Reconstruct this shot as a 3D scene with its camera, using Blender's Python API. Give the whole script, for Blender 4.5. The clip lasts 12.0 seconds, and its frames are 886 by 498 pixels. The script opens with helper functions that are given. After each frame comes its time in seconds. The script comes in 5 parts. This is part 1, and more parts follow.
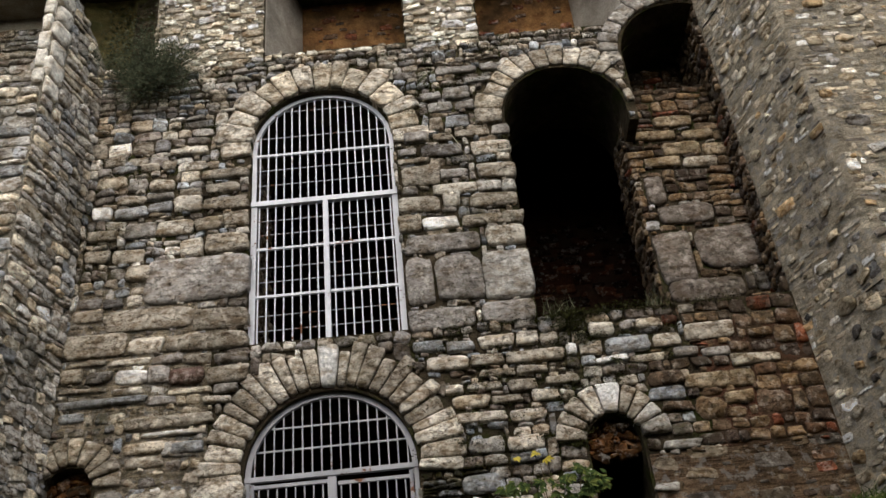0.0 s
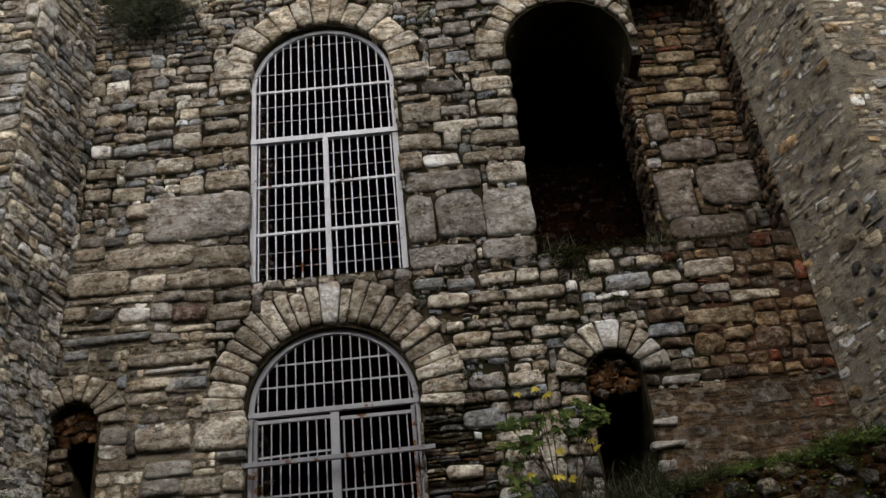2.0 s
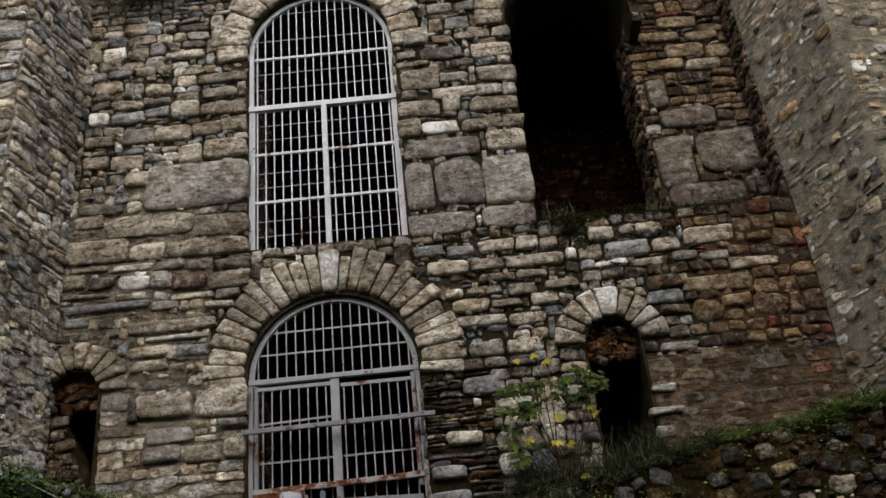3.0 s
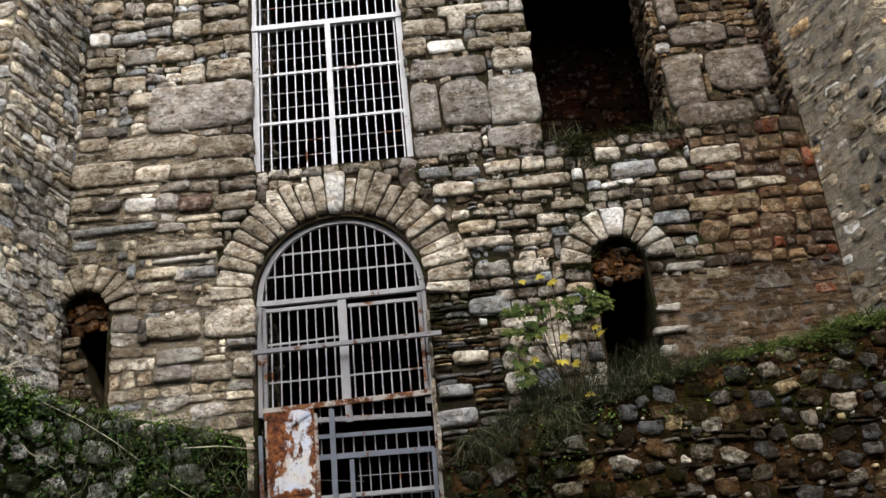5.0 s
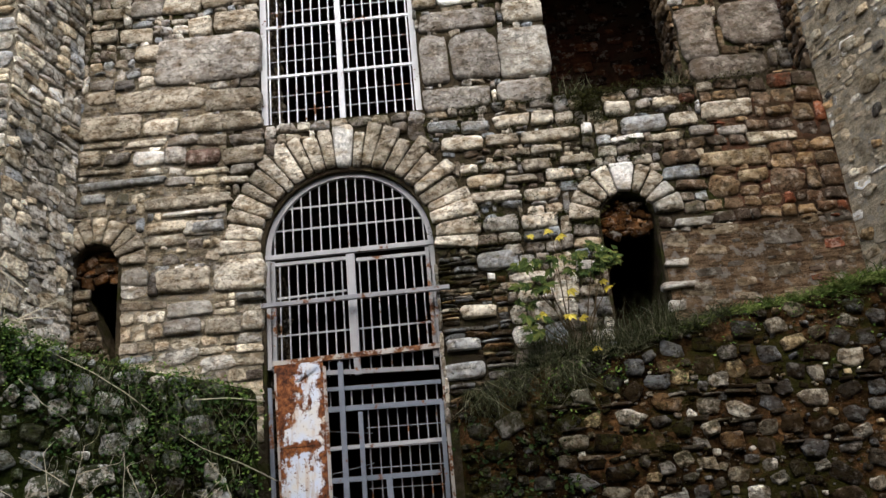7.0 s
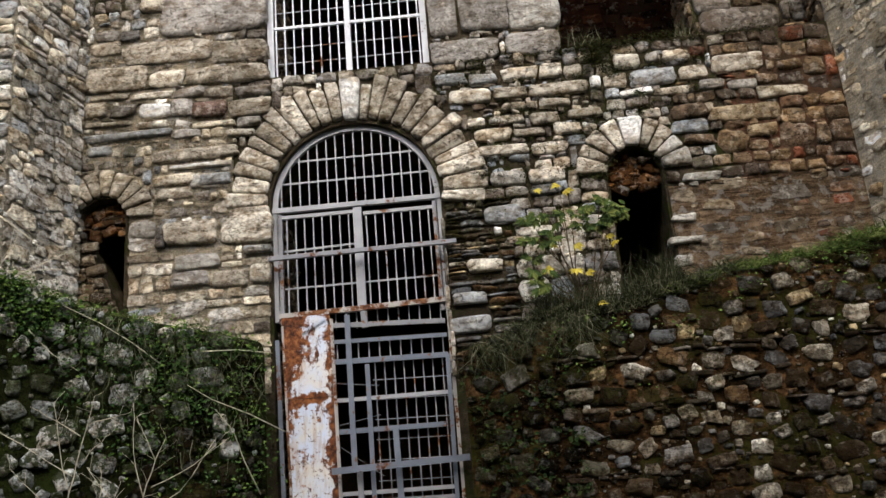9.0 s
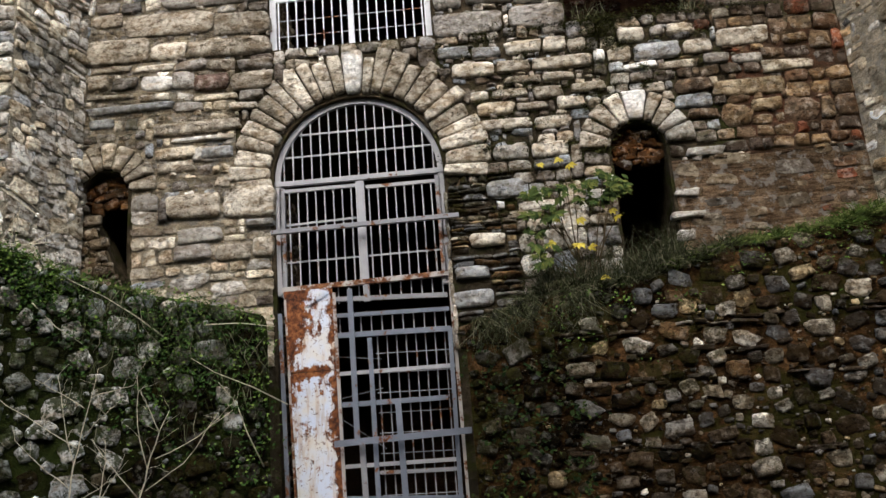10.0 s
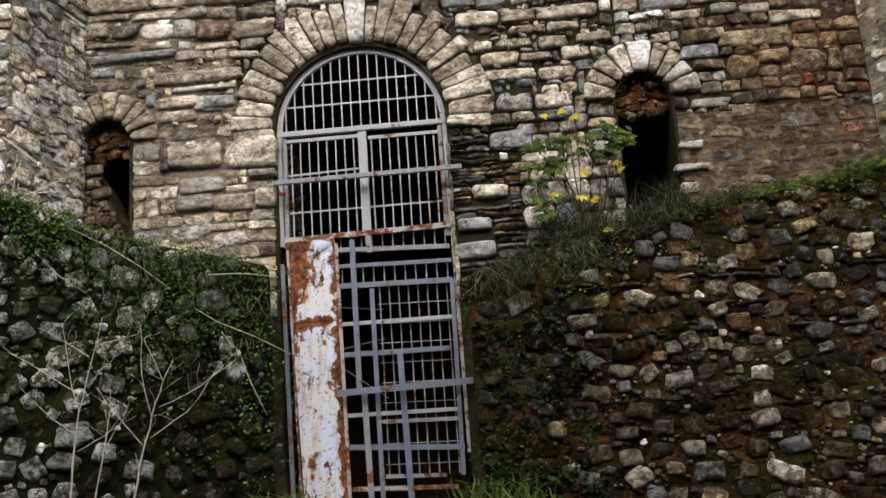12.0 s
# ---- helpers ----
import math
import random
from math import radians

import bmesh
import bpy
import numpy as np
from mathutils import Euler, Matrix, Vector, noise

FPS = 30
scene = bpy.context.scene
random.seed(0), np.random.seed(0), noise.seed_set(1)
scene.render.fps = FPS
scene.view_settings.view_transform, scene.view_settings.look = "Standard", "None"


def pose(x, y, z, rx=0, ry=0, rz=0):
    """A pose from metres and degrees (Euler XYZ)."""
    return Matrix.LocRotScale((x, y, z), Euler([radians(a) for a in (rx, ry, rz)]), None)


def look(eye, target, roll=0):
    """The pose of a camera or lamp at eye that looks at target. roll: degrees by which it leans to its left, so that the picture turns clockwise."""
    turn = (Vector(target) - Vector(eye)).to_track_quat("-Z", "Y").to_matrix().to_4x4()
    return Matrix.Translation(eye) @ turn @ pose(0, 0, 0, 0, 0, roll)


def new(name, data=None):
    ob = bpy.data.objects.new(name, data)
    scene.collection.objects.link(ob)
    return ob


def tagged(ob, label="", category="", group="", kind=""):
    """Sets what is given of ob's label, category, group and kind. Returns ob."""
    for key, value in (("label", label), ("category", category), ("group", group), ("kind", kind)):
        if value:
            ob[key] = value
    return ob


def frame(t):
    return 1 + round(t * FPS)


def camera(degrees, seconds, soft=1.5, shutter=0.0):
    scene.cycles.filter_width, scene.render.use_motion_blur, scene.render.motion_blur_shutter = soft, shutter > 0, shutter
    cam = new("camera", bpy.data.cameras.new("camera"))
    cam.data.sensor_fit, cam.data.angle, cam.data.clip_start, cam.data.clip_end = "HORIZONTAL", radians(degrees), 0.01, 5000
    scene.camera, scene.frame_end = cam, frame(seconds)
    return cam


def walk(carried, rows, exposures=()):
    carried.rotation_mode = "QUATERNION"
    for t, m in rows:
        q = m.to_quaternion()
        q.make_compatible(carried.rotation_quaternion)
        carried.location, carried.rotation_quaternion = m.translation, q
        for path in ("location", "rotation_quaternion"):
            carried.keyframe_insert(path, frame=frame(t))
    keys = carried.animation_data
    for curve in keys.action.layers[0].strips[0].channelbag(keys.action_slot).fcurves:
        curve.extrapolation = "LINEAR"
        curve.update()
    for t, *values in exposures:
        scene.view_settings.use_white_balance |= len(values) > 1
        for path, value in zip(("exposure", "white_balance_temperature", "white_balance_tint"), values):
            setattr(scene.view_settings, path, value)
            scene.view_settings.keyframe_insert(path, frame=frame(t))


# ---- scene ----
# ---- camera: one fixed standpoint, tilting down ----
EYE = 1.6
cam = camera(49.5, 12.0, soft=1.5)
TURNS = [
    (0.0, -1.319, 33.910, -6.156), (0.5, -1.139, 32.783, -6.062), (1.0, -0.966, 31.863, -6.026),
    (1.5, -0.887, 31.022, -6.009), (2.0, -0.808, 30.226, -5.975), (2.5, -0.744, 29.347, -5.952),
    (3.0, -0.630, 28.289, -5.989), (5.0, 0.293, 23.666, -5.774), (5.5, 0.514, 22.859, -5.654),
    (6.0, 0.745, 22.185, -5.525), (6.5, 0.924, 21.575, -5.408), (7.0, 1.109, 21.006, -5.271),
    (9.0, 1.790, 18.298, -4.781), (9.5, 1.972, 17.543, -4.683), (10.0, 2.079, 16.772, -4.551),
    (10.5, 2.139, 16.021, -4.467), (11.0, 2.218, 15.289, -4.373), (11.5, 2.326, 14.584, -4.287),
    (12.0, 2.448, 13.895, -4.154)]
EXPOSURES = [(t, stops, 6100, 9) for t, stops in ((0.0, 0.10), (0.3, -0.19), (0.6, -0.34), (1.0, -0.43), (2.0, -0.44), (3.0, -0.30), (5.0, 0.51), (12.0, 0.66))]
walk(cam, [(t, pose(0, 0, EYE, 90 + pitch, 0, yaw) @ pose(0, 0, 0, 0, 0, roll)) for t, yaw, pitch, roll in TURNS], EXPOSURES)

# ---- overcast daylight ----
SUN_ELEV, SUN_AZ = 42.0, 3.0
world = bpy.data.worlds.new("overcast_sky")
scene.world = world
world.use_nodes = True
wn, wl = world.node_tree.nodes, world.node_tree.links
sky = wn.new("ShaderNodeTexSky")
sky.sky_type = "NISHITA"
sky.sun_disc = False
sky.sun_elevation, sky.sun_rotation = radians(SUN_ELEV), radians(180 - SUN_AZ)
sky.air_density, sky.dust_density = 1.0, 5.0
wl.new(sky.outputs["Color"], wn["Background"].inputs["Color"])
wn["Background"].inputs["Strength"].default_value = 0.15
sun_data = bpy.data.lights.new("sun", "SUN")
sun_data.energy, sun_data.angle, sun_data.color = 1.5, radians(85), (1.0, 0.97, 0.92)
sun = new("sun", sun_data)
a, e = radians(SUN_AZ), radians(SUN_ELEV)
sun.matrix_world = look((12 * math.sin(a) * math.cos(e), -12 * math.cos(a) * math.cos(e), 12 * math.sin(e)), (0, 0, 0))

# ---- materials ----


class Mat:
    """A node material with short helpers."""

    def __init__(self, name, rough=0.9, metal=0.0):
        self.m = bpy.data.materials.new(name)
        self.m.use_nodes = True
        self.t = self.m.node_tree
        self.b = self.t.nodes["Principled BSDF"]
        self.b.inputs["Roughness"].default_value = rough
        self.b.inputs["Metallic"].default_value = metal
        self.b.inputs["Specular IOR Level"].default_value = 0.3 if rough < 0.8 else 0.03
        self.pos = self.node("ShaderNodeTexCoord").outputs["Object"]
        self.geo = self.node("ShaderNodeNewGeometry")

    def node(self, kind, **kw):
        n = self.t.nodes.new(kind)
        for k, v in kw.items():
            if k == "op":
                n.operation = v
            elif k == "blend":
                n.blend_type = v
        return n

    def link(self, a, b):
        self.t.links.new(a, b)

    def put(self, v, socket):
        if isinstance(v, bpy.types.NodeSocket):
            self.link(v, socket)
        elif isinstance(v, tuple):
            socket.default_value = (*v, 1.0) if len(v) == 3 else v
        else:
            socket.default_value = v

    def math(self, op, a, b=0.0, c=0.0):
        n = self.node("ShaderNodeMath", op=op)
        for i, v in enumerate((a, b, c)):
            self.put(v, n.inputs[i])
        return n.outputs[0]

    def noise(self, scale, detail=4.0, rough=0.6, where=None, stretch=None, offset=None):
        n = self.node("ShaderNodeTexNoise")
        n.inputs["Scale"].default_value, n.inputs["Detail"].default_value = scale, detail
        n.inputs["Roughness"].default_value = rough
        p = where or self.geo.outputs["Position"]
        if stretch or offset is not None:
            mp = self.node("ShaderNodeMapping")
            self.link(p, mp.inputs["Vector"])
            if stretch:
                mp.inputs["Scale"].default_value = stretch
            if offset is not None:
                self.link(offset, mp.inputs["Location"])
            p = mp.outputs["Vector"]
        self.link(p, n.inputs["Vector"])
        return n.outputs["Fac"]

    def voronoi(self, scale, feature="F1", stretch=None):
        n = self.node("ShaderNodeTexVoronoi")
        n.feature = feature
        n.inputs["Scale"].default_value = scale
        p = self.geo.outputs["Position"]
        if stretch:
            mp = self.node("ShaderNodeMapping")
            self.link(p, mp.inputs["Vector"])
            mp.inputs["Scale"].default_value = stretch
            p = mp.outputs["Vector"]
        self.link(p, n.inputs["Vector"])
        return n.outputs["Distance"]

    def ramp(self, fac, stops, step=False):
        n = self.node("ShaderNodeValToRGB")
        n.color_ramp.interpolation = "CONSTANT" if step else "LINEAR"
        el = n.color_ramp.elements
        while len(el) < len(stops):
            el.new(0.5)
        for k, (at, c) in zip(el, stops):
            k.position = at
            k.color = (*c, 1) if isinstance(c, tuple) else (c, c, c, 1)
        self.put(fac, n.inputs["Fac"])
        return n.outputs["Color"]

    def mix(self, fac, a, b, blend="MIX"):
        n = self.node("ShaderNodeMixRGB", blend=blend)
        self.put(fac, n.inputs["Fac"])
        self.put(a, n.inputs["Color1"])
        self.put(b, n.inputs["Color2"])
        return n.outputs["Color"]

    def colour(self, c):
        self.put(c, self.b.inputs["Base Color"])
        return self

    def bump(self, height, strength=0.6, dist=0.01):
        n = self.node("ShaderNodeBump")
        n.inputs["Strength"].default_value, n.inputs["Distance"].default_value = strength, dist
        self.link(height, n.inputs["Height"])
        self.link(n.outputs["Normal"], self.b.inputs["Normal"])
        return self


PALETTES = {
    "tan": [(0.0, (0.375, 0.352, 0.318)), (0.13, (0.480, 0.432, 0.355)), (0.25, (0.265, 0.240, 0.215)), (0.36, (0.600, 0.565, 0.490)), (0.47, (0.400, 0.352, 0.282)), (0.56, (0.330, 0.322, 0.318)),
            (0.66, (0.275, 0.300, 0.330)), (0.76, (0.520, 0.442, 0.335)), (0.84, (0.205, 0.175, 0.152)), (0.90, (0.740, 0.715, 0.655)), (0.965, (0.440, 0.468, 0.490))],
    "dusty": [(0.0, (0.56, 0.48, 0.345)), (0.28, (0.47, 0.405, 0.295)), (0.48, (0.64, 0.575, 0.455)), (0.66, (0.40, 0.37, 0.325)), (0.76, (0.72, 0.68, 0.585)), (0.87, (0.30, 0.28, 0.25)), (0.93, (0.80, 0.79, 0.75))],
    "pale": [(0.0, (0.585, 0.52, 0.40)), (0.3, (0.49, 0.425, 0.315)), (0.55, (0.66, 0.605, 0.485)), (0.75, (0.455, 0.44, 0.405)), (0.9, (0.37, 0.32, 0.25))],
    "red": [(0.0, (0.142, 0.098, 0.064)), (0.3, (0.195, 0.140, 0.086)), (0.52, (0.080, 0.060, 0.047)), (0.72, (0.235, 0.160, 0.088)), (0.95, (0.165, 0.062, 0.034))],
    "plaster": [(0.0, (0.58, 0.49, 0.345)), (0.3, (0.40, 0.335, 0.23)), (0.48, (0.66, 0.60, 0.47)), (0.66, (0.30, 0.285, 0.265)), (0.78, (0.60, 0.43, 0.235)), (0.88, (0.15, 0.145, 0.14)), (0.94, (0.80, 0.80, 0.762))],
    "field": [(0.0, (0.045, 0.032, 0.018)), (0.12, (0.11, 0.108, 0.104)), (0.26, (0.20, 0.175, 0.13)), (0.36, (0.040, 0.034, 0.026)), (0.45, (0.36, 0.325, 0.26)), (0.56, (0.10, 0.062, 0.029)), (0.64, (0.145, 0.15, 0.155)), (0.73, (0.60, 0.565, 0.48)), (0.83, (0.21, 0.197, 0.177)), (0.90, (0.42, 0.33, 0.19))],
    "bank": [(0.0, (0.30, 0.318, 0.318)), (0.22, (0.09, 0.098, 0.070)), (0.32, (0.46, 0.475, 0.465)), (0.58, (0.17, 0.182, 0.165)), (0.70, (0.66, 0.655, 0.63))],
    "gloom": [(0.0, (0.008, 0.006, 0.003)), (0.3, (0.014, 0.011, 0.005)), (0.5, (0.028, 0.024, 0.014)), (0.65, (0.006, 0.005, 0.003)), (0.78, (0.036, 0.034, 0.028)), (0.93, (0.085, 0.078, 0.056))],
    "slab": [(0.0, (0.026, 0.018, 0.011)), (0.35, (0.060, 0.047, 0.033)), (0.6, (0.10, 0.085, 0.066)), (0.85, (0.24, 0.215, 0.175))],
    "wash": [(0.0, (0.060, 0.042, 0.025)), (0.3, (0.095, 0.073, 0.049)), (0.55, (0.042, 0.032, 0.022)), (0.75, (0.14, 0.12, 0.093)), (0.93, (0.30, 0.27, 0.22))],
    # chamber stones carry the unlit room's shade in a near-black colour
    "dark_shade": [(0.0, (0.030, 0.013, 0.007)), (0.4, (0.050, 0.020, 0.010)), (0.7, (0.018, 0.010, 0.007))],
    "umber": [(0.0, (0.125, 0.056, 0.019)), (0.35, (0.070, 0.031, 0.011)), (0.6, (0.21, 0.105, 0.037)), (0.8, (0.038, 0.019, 0.008))],
    "brick": [(0.0, (0.160, 0.098, 0.060)), (0.3, (0.220, 0.082, 0.042)), (0.5, (0.105, 0.074, 0.056)), (0.75, (0.190, 0.070, 0.038))],
    "smear": [(0.0, (0.17, 0.132, 0.086)), (0.35, (0.125, 0.096, 0.062)), (0.6, (0.22, 0.185, 0.135)), (0.8, (0.10, 0.088, 0.074))],
    "tower": [(0.0, (0.62, 0.59, 0.53)), (0.22, (0.74, 0.68, 0.545)), (0.42, (0.46, 0.435, 0.385)), (0.60, (0.66, 0.64, 0.585)), (0.74, (0.60, 0.52, 0.385)), (0.86, (0.40, 0.41, 0.415)), (0.95, (0.82, 0.81, 0.77))],
    "pebble": [(0.0, (0.800, 0.776, 0.661)), (0.35, (0.661, 0.580, 0.447)), (0.6, (0.800, 0.800, 0.800)), (0.85, (0.562, 0.513, 0.430))],
}


def stone_material(name, palette, island=False, moss=0.5, dirt=0.5, fixed=None, stain=1.0, bloom=1.0, grime=(0.055, 0.042, 0.028), green=(0.05, 0.052, 0.02), bury=0.0):
    m = Mat(name)
    if island:
        rnd = m.geo.outputs["Random Per Island"]
    else:
        rnd = m.node("ShaderNodeObjectInfo").outputs["Random"]
    own = m.math("MULTIPLY", rnd, 61.0)
    base = fixed if fixed else m.ramp(rnd, PALETTES[palette], True)
    shade = m.math("MULTIPLY_ADD", m.math("FRACT", m.math("MULTIPLY", rnd, 17.3)), 0.36 if fixed else 0.75, 0.84 if fixed else 0.66)
    col = m.mix(1.0, base, shade, "MULTIPLY")
    # broad weathering, bedded along the stone
    broad = m.noise(4.5, 5, 0.6, stretch=(1, 1, 2.0), offset=own)
    col = m.mix(1.0, col, m.ramp(broad, [(0.36, (0.66, 0.58, 0.48)), (0.48, (1.0, 0.98, 0.95)), (0.62, (1.28, 1.28, 1.26))]), "MULTIPLY")
    blot = m.noise(9.0, 5, 0.65, stretch=(1, 1, 1.6))
    col = m.mix(m.ramp(blot, [(0.50, 0.0), (0.60, 0.75 * stain)]), col, m.mix(1.0, col, (0.38, 0.30, 0.21), "MULTIPLY"))
    pale = m.ramp(m.noise(10.0, 5, 0.7, offset=own), [(0.53, 0.0), (0.60, 0.7 * bloom)])
    col = m.mix(pale, col, m.mix(0.35, m.mix(1.0, col, (1.5, 1.47, 1.4), "MULTIPLY"), (0.60, 0.58, 0.52)))
    fine = m.noise(30.0, 4, 0.65)
    col = m.mix(1.0, col, m.ramp(fine, [(0.36, 0.82), (0.5, 1.0), (0.64, 1.14)]), "MULTIPLY")
    d = m.ramp(m.math("MULTIPLY", m.noise(1.1, 4, 0.65), m.noise(11.0, 5, 0.75)), [(0.24 - bury, 0.0), (0.30 - bury, dirt)])
    col = m.mix(d, col, grime)
    g = m.ramp(m.math("MULTIPLY", m.noise(0.9, 3, 0.5), m.noise(14.0, 5, 0.75)), [(0.27 - bury, 0.0), (0.33 - bury, moss)])
    col = m.mix(g, col, green)
    seam = m.math("ABSOLUTE", m.math("SUBTRACT", m.noise(4.2, 5, 0.6, stretch=(1, 1, 2.8), offset=own), 0.47))
    crack = m.ramp(seam, [(0.0, 0.85), (0.016, 0.0)])
    col = m.mix(m.math("MULTIPLY", crack, stain), col, m.mix(1.0, col, (0.24, 0.19, 0.14), "MULTIPLY"))
    pits = m.ramp(m.noise(22.0, 4, 0.75, offset=own), [(0.33, 0.0), (0.41, 1.0)])
    col = m.mix(1.0, col, m.mix(pits, (0.60, 0.54, 0.46), (1.0, 1.0, 1.0)), "MULTIPLY")
    m.colour(col)
    h = m.math("ADD", m.noise(8.0, 6, 0.66, offset=own), m.math("MULTIPLY", pits, 0.28))
    h = m.math("SUBTRACT", h, m.math("MULTIPLY", crack, 0.3))
    m.bump(h, 1.0, 0.04)
    return m.m


def mortar_material(name, a, b, moss, dark, streak=0.0, dark_shade=(0.035, 0.028, 0.018), green=(0.05, 0.055, 0.02)):
    m = Mat(name, 0.97)
    col = m.mix(m.ramp(m.noise(5.0, 6, 0.7), [(0.35, 0.0), (0.65, 1.0)]), a, b)
    col = m.mix(1.0, col, m.ramp(m.noise(70.0, 4, 0.7), [(0.3, 0.5), (0.7, 1.35)]), "MULTIPLY")
    col = m.mix(m.ramp(m.noise(1.6, 5, 0.65), [(0.42, 0.0), (0.62, dark)]), col, dark_shade)
    col = m.mix(m.ramp(m.noise(2.4, 5, 0.7, stretch=(1, 1, 1.6)), [(0.5, 0.0), (0.62, moss)]), col, green)
    h = m.math("ADD", m.noise(20.0, 8, 0.75), m.noise(70.0, 3, 0.7))
    if streak:
        col = m.mix(1.0, col, m.ramp(m.noise(6.5, 7, 0.75, stretch=(1, 1, 1.7)), [(0.38, 0.5), (0.5, 1.0), (0.62, 1.3)]), "MULTIPLY")
        bed = m.noise(3.0, 10, 0.78, stretch=(1.6, 1.6, 11.0))
        col = m.mix(m.ramp(bed, [(0.50, 0.0), (0.56, streak)]), col, m.mix(1.0, col, (0.33, 0.27, 0.2), "MULTIPLY"))
        col = m.mix(m.ramp(m.noise(9.0, 6, 0.7), [(0.52, 0.0), (0.6, 0.6)]), col, (0.42, 0.40, 0.36))
        h = m.math("SUBTRACT", h, m.math("MULTIPLY", bed, 3.0))
    m.colour(col)
    m.bump(h, 1.0, 0.04)
    return m.m


STONE = {}
for key, pal, moss, dirt in (("tan", "tan", 0.55, 0.5), ("pale", "pale", 0.3, 0.45), ("red", "red", 0.2, 0.7), ("plaster", "plaster", 0.15, 0.4), ("smear", "smear", 0.1, 0.5),
                             ("field", "field", 0.8, 0.7), ("tower", "tower", 0.3, 0.45), ("pebble", "pebble", 0.2, 0.35),
                             ("bank", "bank", 0.95, 0.8), ("mossy", "tan", 0.95, 0.85), ("brick", "brick", 0.1, 0.6), ("gloom", "gloom", 0.8, 0.7), ("slab", "slab", 0.5, 0.6), ("dark_shade", "dark_shade", 0.0, 0.2), ("umber", "umber", 0.1, 0.4), ("dusty", "dusty", 0.1, 0.3), ("wash", "wash", 0.5, 0.9)):
    extra = {"bloom": 0.5, "grime": (0.020, 0.012, 0.005), "green": (0.026, 0.024, 0.006), "bury": 0.0} if key in ("field", "gloom", "slab", "wash", "dark_shade") else {"bloom": 0.8, "green": (0.028, 0.036, 0.009), "grime": (0.022, 0.024, 0.009), "bury": 0.0} if key == "bank" else {}
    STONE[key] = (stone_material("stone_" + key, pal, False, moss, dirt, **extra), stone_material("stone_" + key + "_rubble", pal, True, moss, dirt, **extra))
MORTAR = mortar_material("earth_mortar", (0.042, 0.031, 0.018), (0.150, 0.118, 0.074), 0.9, 0.75, green=(0.042, 0.046, 0.012))
MORTAR_PALE = mortar_material("lime_mortar", (0.60, 0.51, 0.36), (0.76, 0.67, 0.505), 0.1, 0.25, 0.35)
MORTAR_TOWER = mortar_material("tower_mortar", (0.34, 0.295, 0.215), (0.50, 0.45, 0.35), 0.2, 0.4)
def bank_material(name):
    m = Mat(name, 0.95)
    col = m.ramp(m.noise(2.2, 6, 0.7), [(0.38, (0.008, 0.005, 0.002)), (0.50, (0.030, 0.016, 0.006)), (0.60, (0.090, 0.047, 0.018)), (0.70, (0.060, 0.042, 0.024))])
    grit = m.ramp(m.noise(9.0, 7, 0.75, stretch=(1, 1, 1.8)), [(0.36, 0.25), (0.5, 1.0), (0.62, 1.9)])
    col = m.mix(1.0, col, grit, "MULTIPLY")
    chips = m.ramp(m.voronoi(26.0, stretch=(1, 1, 1.7)), [(0.16, 0.75), (0.26, 0.0)])
    some = m.ramp(m.noise(7.0, 4, 0.6), [(0.52, 0.0), (0.58, 1.0)])
    col = m.mix(m.math("MULTIPLY", chips, some), col, (0.20, 0.17, 0.125))
    col = m.mix(m.ramp(m.noise(1.7, 6, 0.72, stretch=(1, 1, 1.4)), [(0.50, 0.0), (0.58, 0.8)]), col, m.mix(m.noise(18.0, 4), (0.008, 0.009, 0.003), (0.052, 0.050, 0.010)))
    m.colour(col)
    m.bump(m.math("ADD", m.noise(10.0, 8, 0.75), m.math("MULTIPLY", m.math("MULTIPLY", chips, some), 0.4)), 1.0, 0.06)
    return m.m


BANK_EARTH = bank_material("damp_brown_earth")
EARTH = mortar_material("dark_earth", (0.028, 0.020, 0.012), (0.070, 0.054, 0.035), 0.6, 0.4, dark_shade=(0.018, 0.013, 0.008), green=(0.034, 0.036, 0.011))
EARTH_MOSS = mortar_material("mossy_black_earth", (0.010, 0.011, 0.004), (0.030, 0.034, 0.009), 0.8, 0.6, dark_shade=(0.008, 0.008, 0.003), green=(0.036, 0.050, 0.011))
SMEAR = mortar_material("smeared_brown_render", (0.21, 0.130, 0.070), (0.37, 0.262, 0.163), 0.1, 0.45, 0.8)
MORTAR_TAN = mortar_material("tan_lime_mortar", (0.50, 0.42, 0.29), (0.64, 0.555, 0.41), 0.12, 0.2, 0.4)
MORTAR_MID = mortar_material("worn_tan_mortar", (0.38, 0.31, 0.205), (0.55, 0.47, 0.34), 0.25, 0.35, 0.5)
MORTAR_RED = mortar_material("brick_dust_mortar", (0.150, 0.058, 0.030), (0.13, 0.088, 0.056), 0.2, 0.7)
# rooms and chamber are coloured dark so that they read as unlit
ROOM = mortar_material("dark_room_stone", (0.05, 0.03, 0.02), (0.085, 0.05, 0.03), 0.0, 0.5)
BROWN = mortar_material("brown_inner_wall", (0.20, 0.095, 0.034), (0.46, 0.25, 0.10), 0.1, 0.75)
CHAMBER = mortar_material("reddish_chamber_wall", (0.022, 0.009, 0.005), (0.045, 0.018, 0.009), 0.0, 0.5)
RENDERED = mortar_material("grey_lime_render", (0.40, 0.355, 0.285), (0.54, 0.49, 0.41), 0.0, 0.4)
MOSSY = mortar_material("mossy_bank", (0.10, 0.085, 0.03), (0.17, 0.14, 0.055), 0.7, 0.5)


